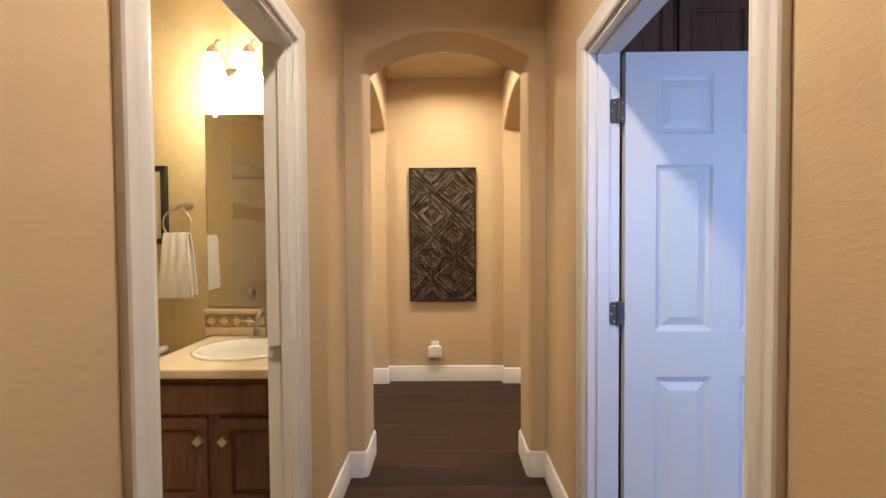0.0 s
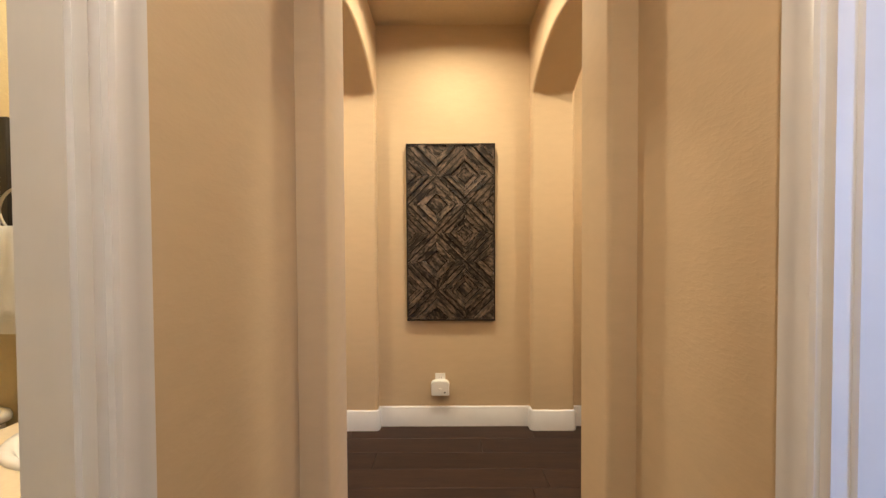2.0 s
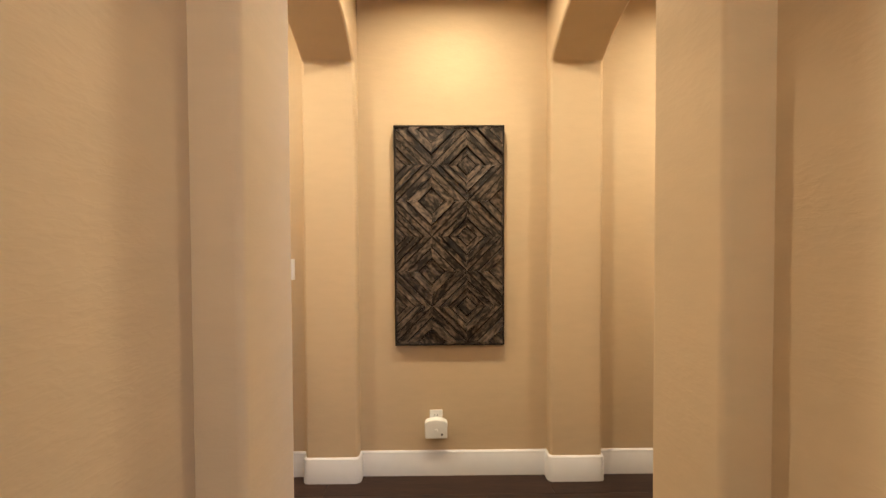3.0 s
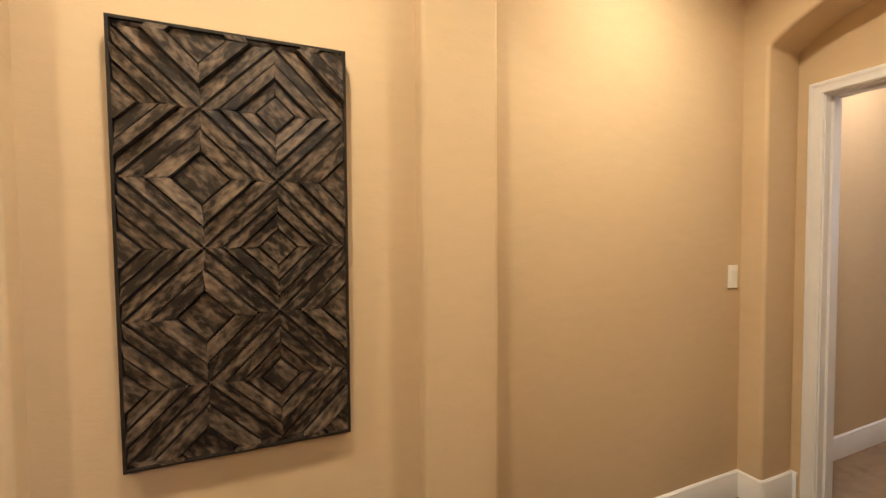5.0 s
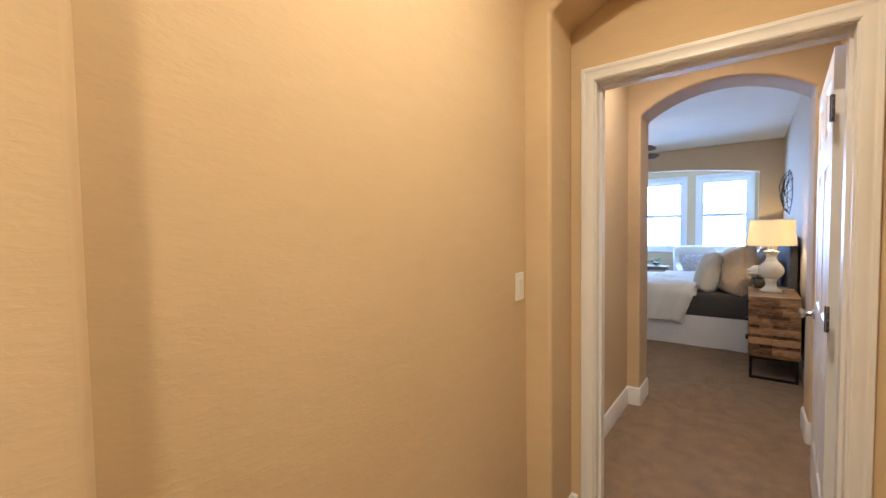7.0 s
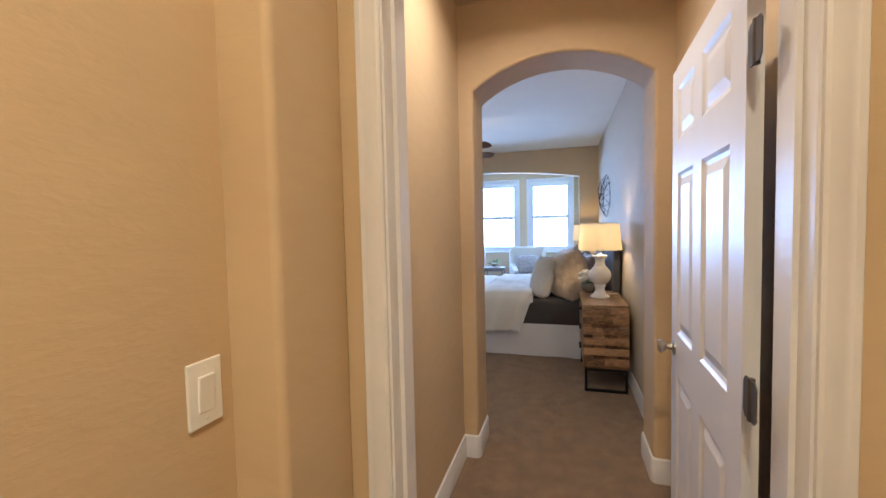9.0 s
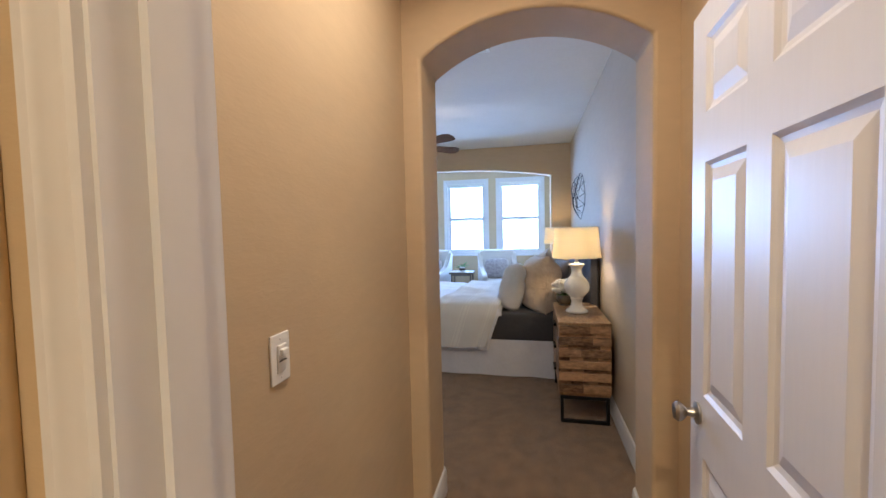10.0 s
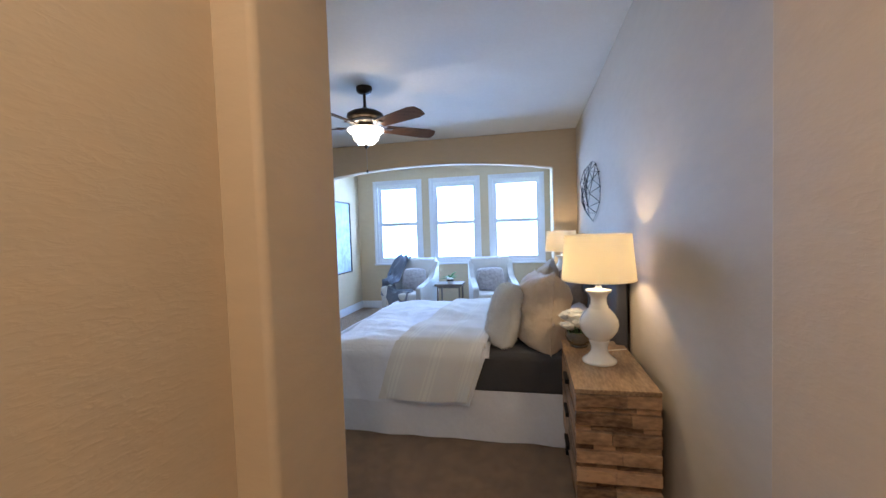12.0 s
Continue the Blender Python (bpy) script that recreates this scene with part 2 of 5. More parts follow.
def throw_material():
    """Cream woven throw with pale lengthwise stripes."""
    m = mat("cream_striped_throw", (0.74, 0.715, 0.67), 0.95, vary=0.05, fine=160, bump=0.5, bump_scale=180, depth=0.004)
    n, l = m.node_tree.nodes, m.node_tree.links
    co = n.new("ShaderNodeTexCoord")
    sp = n.new("ShaderNodeSeparateXYZ")
    l.new(co.outputs["UV"], sp.inputs[0])
    cr = n.new("ShaderNodeValToRGB")
    cr.color_ramp.interpolation = "CONSTANT"
    marks = [(0, 0), (0.07, 1), (0.085, 0), (0.1, 1), (0.13, 0), (0.145, 1), (0.155, 0), (0.42, 1), (0.44, 0), (0.46, 1), (0.5, 0), (0.52, 1), (0.54, 0), (0.82, 1), (0.84, 0), (0.86, 1), (0.89, 0), (0.91, 1), (0.925, 0)]
    el = cr.color_ramp.elements
    el.remove(el[1])
    for i, (x, v) in enumerate(marks):
        e = el[0] if i == 0 else el.new(x)
        e.position, e.color = x, (v, v, v, 1)
    l.new(sp.outputs[0], cr.inputs[0])
    mx = n.new("ShaderNodeMix")
    mx.data_type = "RGBA"
    p = n["Principled BSDF"]
    old = p.inputs["Base Color"].links[0].from_socket
    l.new(cr.outputs[0], mx.inputs[0])
    l.new(old, mx.inputs[6])
    mx.inputs[7].default_value = (0.8, 0.78, 0.72, 1)
    l.new(mx.outputs[2], p.inputs["Base Color"])
    return m


THROW = throw_material()

# ---- building helpers ----


def link_mesh(name, bm, material, parent=None, smooth=None):
    me = bpy.data.meshes.new(name)
    bmesh.ops.recalc_face_normals(bm, faces=bm.faces)
    bm.to_mesh(me)
    bm.free()
    me.materials.append(material)
    if smooth:
        me.polygons.foreach_set("use_smooth", [True] * len(me.polygons))
        me.set_sharp_from_angle(angle=radians(smooth))
    ob = new(name, me)
    if parent:
        ob.parent = parent
    return ob


def part(name, bm, material, parent, label="", smooth=None):
    ob = link_mesh(name, bm, material, parent, smooth)
    return tagged(ob, label)


def thing(name, m, label, category, group=""):
    ob = new(name)
    ob.empty_display_size = 0.1
    ob.matrix_world = m
    return tagged(ob, label, category, group)


def structure(name, bm, material, label, round_=0.0, smooth=None):
    ob = link_mesh(name, bm, material, None, smooth)
    if round_:
        soften(ob, round_)
    return tagged(ob, label, name.rstrip("_0123456789").split("_")[0], "", "structure")


def soften(ob, width, segments=4):
    b = ob.modifiers.new("rounding", "BEVEL")
    b.width, b.segments, b.limit_method, b.angle_limit, b.harden_normals = width, segments, "ANGLE", radians(40), True
    ob.data.polygons.foreach_set("use_smooth", [True] * len(ob.data.polygons))


def box(bm, x0, x1, y0, y1, z0, z1):
    v = [bm.verts.new(p) for p in ((x0, y0, z0), (x1, y0, z0), (x1, y1, z0), (x0, y1, z0), (x0, y0, z1), (x1, y0, z1), (x1, y1, z1), (x0, y1, z1))]
    for f in ((0, 3, 2, 1), (4, 5, 6, 7), (0, 1, 5, 4), (1, 2, 6, 5), (2, 3, 7, 6), (3, 0, 4, 7)):
        bm.faces.new([v[i] for i in f])
    return v


def boxes(*specs):
    bm = bmesh.new()
    for s in specs:
        box(bm, *s)
    return bm


def rbox(x0, x1, y0, y1, z0, z1, r=0.005, seg=2):
    """A box with rounded edges."""
    bm = boxes((x0, x1, y0, y1, z0, z1))
    bmesh.ops.bevel(bm, geom=bm.edges[:], offset=r, segments=seg, profile=0.5, affect="EDGES")
    return bm


def prism(poly, lo, hi, place):
    """Extrudes a 2D outline between lo and hi; place(a, b, c) gives the 3D point."""
    bm = bmesh.new()
    p = [bm.verts.new(place(a, b, lo)) for a, b in poly]
    q = [bm.verts.new(place(a, b, hi)) for a, b in poly]
    bm.faces.new(p)
    bm.faces.new(q[::-1])
    for i in range(len(poly)):
        j = (i + 1) % len(poly)
        bm.faces.new((p[i], q[i], q[j], p[j]))
    return bm


def arc(a0, a1, spring, rise, n=28):
    """Points of a segmental arch from a0 to a1."""
    w = (a1 - a0) / 2
    r = (w * w + rise * rise) / (2 * rise)
    out = []
    for i in range(n + 1):
        u = -w + 2 * w * i / n
        out.append((a0 + w + u, spring + math.sqrt(max(0, r * r - u * u)) - (r - rise)))
    return out


def arch_wall(name, along, lo, hi, a0, a1, top, open0, open1, spring, rise, label):
    """A wall with an arched opening; along 'x' or 'y' is the way it runs."""
    poly = [(a0, 0), (open0, 0)] + arc(open0, open1, spring, rise) + [(open1, 0), (a1, 0), (a1, top), (a0, top)]
    place = (lambda a, b, c: (a, c, b)) if along == "x" else (lambda a, b, c: (c, a, b))
    return structure(name, prism(poly, lo, hi, place), WALL, label, 0.018)


def sweep(path, profile, place, closed=False):
    """Sweeps a profile of (u, v) along a 2D path with mitred corners; u goes to the left of the path. place(a, b, v) gives the 3D point."""
    n = len(path)
    bm = bmesh.new()
    rings = []
    for i in range(n):
        p = Vector(path[i])
        d0 = d1 = None
        if closed or i > 0:
            d0 = (p - Vector(path[i - 1])).normalized()
        if closed or i < n - 1:
            d1 = (Vector(path[(i + 1) % n]) - p).normalized()
        d0, d1 = d0 or d1, d1 or d0
        n0, n1 = Vector((-d0.y, d0.x)), Vector((-d1.y, d1.x))
        m = (n0 + n1).normalized()
        m = m / max(0.2, m.dot(n0))
        rings.append([bm.verts.new(place(p.x + m.x * u, p.y + m.y * u, v)) for u, v in profile])
    k = len(profile)
    for i in range(n if closed else n - 1):
        a, b = rings[i], rings[(i + 1) % n]
        for j in range(k):
            bm.faces.new((a[j], a[(j + 1) % k], b[(j + 1) % k], b[j]))
    if not closed:
        bm.faces.new(rings[0][::-1])
        bm.faces.new(rings[-1])
    return bm


def lathe(profile, n=28, cap=True):
    """Turns a profile of (radius, z) about z."""
    bm = bmesh.new()
    rings = []
    for r, z in profile:
        rings.append([bm.verts.new((r * math.cos(2 * math.pi * i / n), r * math.sin(2 * math.pi * i / n), z)) for i in range(n)])
    for a, b in zip(rings, rings[1:]):
        for i in range(n):
            bm.faces.new((a[i], a[(i + 1) % n], b[(i + 1) % n], b[i]))
    if cap:
        bm.faces.new(rings[0][::-1])
        bm.faces.new(rings[-1])
    return bm


def turned(bm, m):
    bmesh.ops.transform(bm, matrix=m, verts=bm.verts)
    return bm


def rod(points, radius, n=8):
    """A round bar through the points."""
    bm = bmesh.new()
    rings = []
    pts = [Vector(p) for p in points]
    for i, p in enumerate(pts):
        d = (pts[min(i + 1, len(pts) - 1)] - pts[max(i - 1, 0)]).normalized()
        q = d.to_track_quat("Z", "Y")
        rings.append([bm.verts.new(p + q @ Vector((radius * math.cos(2 * math.pi * k / n), radius * math.sin(2 * math.pi * k / n), 0))) for k in range(n)])
    for a, b in zip(rings, rings[1:]):
        for k in range(n):
            bm.faces.new((a[k], a[(k + 1) % n], b[(k + 1) % n], b[k]))
    bm.faces.new(rings[0][::-1])
    bm.faces.new(rings[-1])
    return bm


BASE = [(0, 0), (0.015, 0), (0.015, 0.118), (0.011, 0.126), (0.011, 0.132), (0.004, 0.14), (0, 0.14)]


def baseboard(path, label="white painted baseboard along the wall"):
    out = []
    for i, p in enumerate(path):
        if 0 < i < len(path) - 1:
            a, p_, b = Vector(path[i - 1]), Vector(p), Vector(path[i + 1])
            d0, d1 = (p_ - a).normalized(), (b - p_).normalized()
            if d0.x * d1.y - d0.y * d1.x < -0.5:
                r = 0.018
                c = p_ - d0 * r + d1 * r
                for k in range(5):
                    t = math.pi / 2 * k / 4
                    out.append(tuple(c - d1 * r * math.cos(t) + d0 * r * math.sin(t)))
                continue
        out.append(p)
    path = out
    ob = structure("baseboard", sweep(path, BASE, lambda a, b, v: (a, b, v)), TRIM, label, smooth=30)
    return tagged(ob, "", "baseboard")


CASING = [(0, 0), (0, 0.012), (0.008, 0.016), (0.02, 0.013), (0.042, 0.015), (0.052, 0.02), (0.066, 0.02), (0.07, 0.016), (0.07, 0)]


def casing(s0, s1, head, place, label="white painted moulded door casing", scale=1.0):
    """Door trim round an opening from s0 to s1, on the wall's face; place(s, z, out)."""
    ob = structure("trim", sweep([(s1, 0), (s1, head), (s0, head), (s0, 0)][::-1], [(u * scale, v) for u, v in CASING], place), TRIM, label, smooth=30)
    return tagged(ob, "", "door trim")

# ---- structure ----
NORTH, SOUTH = 3.67, 2.40          # the cross hall's long walls
WEST, EAST = -0.595, 0.50          # the first hall's walls
CEILING, HEAD = 2.79, 2.04
BED_CEILING = 2.79
DW0, DW1 = 2.49, 2.625                # the bedroom door's wall
FAR, BAY = 8.90, 11.10              # bedroom far wall, window wall of the bay

structure("floor_subfloor", boxes((-2.6, 2.56, -1.7, 3.9, -0.2, -0.012)), GROUT, "dark wood plank floor of the halls")
structure("floor_carpet", boxes((2.56, 11.2, 2.3, 6.9, -0.2, 0.0)), CARPET, "tan cut-pile carpet of the bedroom")
structure("floor_bath", boxes((-2.4, -0.672, -0.5, 2.36, -0.011, 0.0)), BATHTILE, "beige tile bathroom floor")
structure("floor_laundry", boxes((0.56, 2.4, -0.6, 2.3, -0.011, 0.0)), BATHTILE, "beige tile laundry floor")

# first hall: its two long walls with the door openings
structure("wall_hall_west", boxes((WEST - 0.10, WEST, -1.5, 0.672, 0, CEILING), (WEST - 0.10, WEST, 1.412, 2.149, 0, CEILING), (WEST - 0.10, WEST, 0.672, 1.412, HEAD, CEILING)), WALL, "beige textured hall wall beside the bathroom door")
structure("wall_hall_east", boxes((EAST, EAST + 0.115, -1.5, 0.655, 0, CEILING), (EAST, EAST + 0.115, 1.51, 2.149, 0, CEILING), (EAST, EAST + 0.115, 0.655, 1.51, HEAD, CEILING)), WALL, "beige textured hall wall beside the laundry door")
structure("wall_hall_end", boxes((WEST - 0.10, EAST + 0.115, -1.62, -1.5, 0, CEILING)), WALL, "beige textured wall closing the hall")
arch_wall("wall_arch_1", "x", 2.149, 2.41, WEST - 0.12, EAST + 0.12, CEILING, -0.50, 0.405, 2.30, 0.145, "beige wall with a shallow arched opening between hall and crossing")
# cross hall
structure("wall_north", boxes((-2.5, DW0, NORTH, NORTH + 0.12, 0, CEILING)), WALL, "beige textured wall of the cross hall")
structure("wall_south_west", boxes((-2.5, WEST - 0.12, 2.36, SOUTH, 0, CEILING)), WALL, "beige textured south wall of the west hall")
structure("wall_south_east", boxes((EAST + 0.12, DW0, 2.30, SOUTH, 0, CEILING)), WALL, "beige textured south wall of the east hall")
structure("wall_west_end", boxes((-2.62, -2.5, 2.3, 3.8, 0, CEILING)), WALL, "beige wall closing the west hall")
arch_wall("wall_arch_2", "y", 0.475, 0.765, SOUTH - 0.02, NORTH + 0.02, CEILING, 2.47, 3.60, 2.30, 0.175, "beige arched opening east of the crossing")
arch_wall("wall_arch_3", "y", -0.875, -0.585, SOUTH - 0.02, NORTH + 0.02, CEILING, 2.47, 3.60, 2.30, 0.175, "beige arched opening west of the crossing")
arch_wall("wall_arch_4", "y", 2.24, 2.495, SOUTH - 0.02, NORTH + 0.02, CEILING, 2.49, 3.555, 2.29, 0.16, "beige arch in front of the bedroom door")
# bedroom door wall and vestibule
structure("wall_bedroom_door", boxes((DW0, DW1, 2.2, 2.608, 0, CEILING), (DW0, DW1, 3.462, 3.85, 0, CEILING), (DW0, DW1, 2.608, 3.462, HEAD + 0.03, CEILING)), WALL, "beige wall with the bedroom doorway")
VN, VS = 3.66, 2.47
structure("wall_vestibule_north", boxes((DW1, 4.1, VN, VN + 0.12, 0, CEILING)), WALL, "beige wall of the bedroom vestibule with a switch")
structure("wall_vestibule_south", boxes((DW1, 4.1, VS - 0.12, VS, 0, CEILING)), WALL, "beige wall of the bedroom vestibule behind the door")
arch_wall("wall_arch_5", "y", 4.06, 4.37, VS - 0.05, VN + 0.05, CEILING + 0.1, 2.572, 3.57, 2.27, 0.17, "beige arch between vestibule and bedroom")
# bedroom
structure("wall_bedroom_south", boxes((4.06, FAR + 0.1, VS - 0.12, VS, 0, CEILING)), BEDWALL, "pale greige bedroom wall behind the bed")
structure("wall_bedroom_west", boxes((4.25, 4.37, VN + 0.04, 6.85, 0, CEILING)), WALL, "beige bedroom wall beside the entry arch")
structure("wall_bedroom_north", boxes((4.25, FAR + 0.1, 6.8, 6.92, 0, CEILING)), WALL, "beige far bedroom wall")
arch_wall("wall_bay_arch", "y", FAR, FAR + 0.15, VS - 0.1, 6.85, CEILING, 2.775, 6.2, 2.30, 0.14, "beige wall with a wide arched opening to the window bay")
structure("wall_bay_south", boxes((FAR + 0.15, BAY + 0.12, 2.56, 2.70, 0, CEILING)), WALL, "beige side wall of the window bay")
structure("wall_bay_north", boxes((FAR + 0.15, BAY + 0.12, 6.48, 6.62, 0, CEILING)), WALL, "beige side wall of the window bay")
WINS = [(2.84, 3.80), (4.03, 4.96), (5.18, 6.12)]
SILL, WHEAD = 0.90, 2.515
wb = [(BAY, BAY + 0.14, 2.56, 6.62, 0, SILL), (BAY, BAY + 0.14, 2.56, 6.62, WHEAD, CEILING)]
edge = 2.56
for w0, w1 in WINS:
    wb.append((BAY, BAY + 0.14, edge, w0, SILL, WHEAD))
    edge = w1
wb.append((BAY, BAY + 0.14, edge, 6.62, SILL, WHEAD))
structure("wall_bay_windows", boxes(*wb), WALL, "beige bay wall with three windows")
# bathroom and laundry shells
structure("wall_bath_north", boxes((-2.4, WEST - 0.10, 2.33, 2.36, 0, CEILING)), BATHWALL, "yellow textured bathroom wall")
structure("wall_bath_west", boxes((-2.42, -2.30, -0.45, 2.36, 0, CEILING)), BATHWALL, "yellow textured bathroom side wall")
structure("wall_bath_south", boxes((-2.42, WEST - 0.10, -0.45, -0.33, 0, CEILING)), BATHWALL, "yellow bathroom wall behind the tub")
structure("wall_bath_east", boxes((WEST - 0.104, WEST - 0.10, -0.33, 0.672, 0, CEILING), (WEST - 0.104, WEST - 0.10, 1.412, 2.33, 0, CEILING), (WEST - 0.104, WEST - 0.10, 0.672, 1.412, HEAD, CEILING)), BATHWALL, "yellow bathroom wall beside the door")
structure("wall_laundry_north", boxes((EAST + 0.115, 2.45, 2.25, 2.30, 0, CEILING)), WALL, "beige laundry wall behind the cabinets")
structure("wall_laundry_east", boxes((2.33, 2.45, -0.6, 2.3, 0, CEILING)), WALL, "beige laundry side wall")
structure("wall_laundry_south", boxes((EAST, 1.05, -0.62, -0.5, 0, CEILING), (2.05, 2.45, -0.62, -0.5, 0, CEILING), (1.05, 2.05, -0.62, -0.5, 0, 0.95), (1.05, 2.05, -0.62, -0.5, 2.05, CEILING)), WALL, "beige laundry wall with a window opening")
# ceilings
structure("ceiling_halls", boxes((-2.62, 4.2, -1.62, 3.9, CEILING, CEILING + 0.12)), CEIL, "beige painted hall ceiling")
structure("ceiling_bedroom", boxes((4.2, BAY + 0.14, 2.4, 6.92, BED_CEILING, BED_CEILING + 0.12)), BEDCEIL, "white textured bedroom ceiling")

# baseboards; the room lies on the path's left
baseboard([(WEST, 0.602), (WEST, -1.5), (EAST, -1.5), (EAST, 0.585)])
baseboard([(-0.875, SOUTH), (-0.875, 2.47), (-0.585, 2.47), (-0.585, 2.41), (-0.50, 2.41), (-0.50, 2.149), (WEST, 2.149), (WEST, 1.482)])
baseboard([(EAST, 1.585), (EAST, 2.149), (0.405, 2.149), (0.405, 2.41), (0.475, 2.41), (0.475, 2.47), (0.765, 2.47), (0.765, SOUTH), (2.24, SOUTH), (2.24, 2.49), (DW0, 2.49), (DW0, 2.545)])
baseboard([(DW0, 3.525), (DW0, 3.555), (2.24, 3.555), (2.24, NORTH), (0.765, NORTH), (0.765, 3.60), (0.475, 3.60), (0.475, NORTH), (-0.585, NORTH), (-0.585, 3.60), (-0.875, 3.60), (-0.875, NORTH), (-1.06, NORTH)])
baseboard([(-2.02, NORTH), (-2.5, NORTH), (-2.5, SOUTH), (-0.875, SOUTH)])
baseboard([(4.37, 6.8), (4.37, 3.57), (4.06, 3.57), (4.06, VN), (DW1, VN), (DW1, 3.525)])
baseboard([(DW1, 2.545), (DW1, VS), (4.06, VS), (4.06, 2.572), (4.37, 2.572), (4.37, VS), (FAR, VS), (FAR, 2.775), (FAR + 0.15, 2.775), (FAR + 0.15, 2.70), (BAY, 2.70), (BAY, 6.48), (FAR + 0.15, 6.48), (FAR + 0.15, 6.2), (FAR, 6.2), (FAR, 6.8), (4.37, 6.8)])

# door trim: casings on both faces and jamb linings with stops
for wall_x, s0, s1, sign in ((WEST, 0.672, 1.412, 1), (EAST, 0.655, 1.51, -1)):
    casing(s0, s1, HEAD, lambda a, b, v, wx=wall_x, sg=sign: (wx + sg * v, a, b))
casing(2.621, 3.449, HEAD + 0.017, lambda a, b, v: (DW0 - v, a, b), scale=0.83)
casing(2.621, 3.449, HEAD + 0.017, lambda a, b, v: (DW1 + v, a, b), scale=0.83)


def jamb(x0, x1, s0, s1, head, stop0, stop1):
    """Jamb lining boards in a door opening, with a stop strip."""
    t = 0.019
    bm = boxes((x0, x1, s0, s0 + t, 0, head), (x0, x1, s1 - t, s1, 0, head), (x0, x1, s0 + t, s1 - t, head - t, head),
               (stop0, stop1, s0 + t, s0 + t + 0.011, 0, head - t), (stop0, stop1, s1 - t - 0.011, s1 - t, 0, head - t), (stop0, stop1, s0 + t + 0.011, s1 - t - 0.011, head - t - 0.011, head - t))
    return tagged(structure("trim", bm, TRIM, "white painted door jamb with a stop strip"), "", "door jamb")


jamb(WEST - 0.106, WEST + 0.002, 0.672, 1.412, HEAD, WEST - 0.05, WEST - 0.02)
jamb(EAST - 0.002, EAST + 0.117, 0.655, 1.51, HEAD, EAST + 0.03, EAST + 0.075)
jamb(DW0 - 0.002, DW1 + 0.002, 2.608, 3.462, HEAD + 0.03, 2.535, 2.585)


def window(i, w0, w1):
    """A double-hung window: frame, two sashes, panes, sill and stacked blind."""
    win = thing("window_%d" % i, pose(BAY, (w0 + w1) / 2, SILL), "white double-hung window with a raised blind", "window")
    tagged(win, "", "", "", "structure")
    h, d = (w1 - w0) / 2, WHEAD - SILL
    mid = 0.78
    part("window_frame", sweep([(-h, 0), (-h, d), (h, d), (h, 0)], [(-0.045, 0.02), (-0.045, 0.1), (0, 0.1), (0, 0.02)], lambda a, b, v: (v, a, b), True), TRIM, win)
    part("window_casing", sweep([(-h, 0), (-h, d), (h, d), (h, 0)], [(-0.004, 0.004), (-0.004, -0.014), (0.035, -0.018), (0.035, 0.0)], lambda a, b, v: (v, a, b), True), TRIM, win)
    for nm, z0, z1, x in (("upper_sash", mid - 0.035, d - 0.045, 0.075), ("lower_sash", 0.045, mid + 0.035, 0.045)):
        s = part(nm, sweep([(-h + 0.045, z0), (-h + 0.045, z1), (h - 0.045, z1), (h - 0.045, z0)], [(-0.065, 0), (-0.065, 0.025), (0, 0.025), (0, 0)], lambda a, b, v, xx=x: (xx + v, a, b), True), TRIM, win)
        p = part("pane", boxes((x + 0.011, x + 0.014, -h + 0.105, h - 0.105, z0 + 0.06, z1 - 0.06)), GLASS, s)
        p.visible_shadow = False
    part("window_sill", rbox(-0.045, 0.03, -h - 0.05, h + 0.05, -0.03, -0.002, 0.006), TRIM, win)
    part("screen_bar", rod([(0.11, 0.0, 0.1), (0.11, 0.0, mid)], 0.011, 6), HINGE, win, "grey bar of the outer insect screen")
    bl = part("blind", rbox(0.002, 0.035, -h + 0.05, h - 0.05, d - 0.075, d - 0.047, 0.004), PLASTIC, win, "raised white blind stack")
    for q in range(6):
        part("slat", rbox(0.004, 0.036 - 0.003 * (q % 2), -h + 0.06, h - 0.06, d - 0.088 - 0.011 * q, d - 0.079 - 0.011 * q, 0.002, 1), PLASTIC, bl)
    part("cord", rod([(0.0, -h + 0.09, d - 0.07), (0.0, -h + 0.09, d - 0.95)], 0.003, 6), PLASTIC, bl)


for i, (w0, w1) in enumerate(WINS):
    window(i + 1, w0, w1)

# ---- doors ----


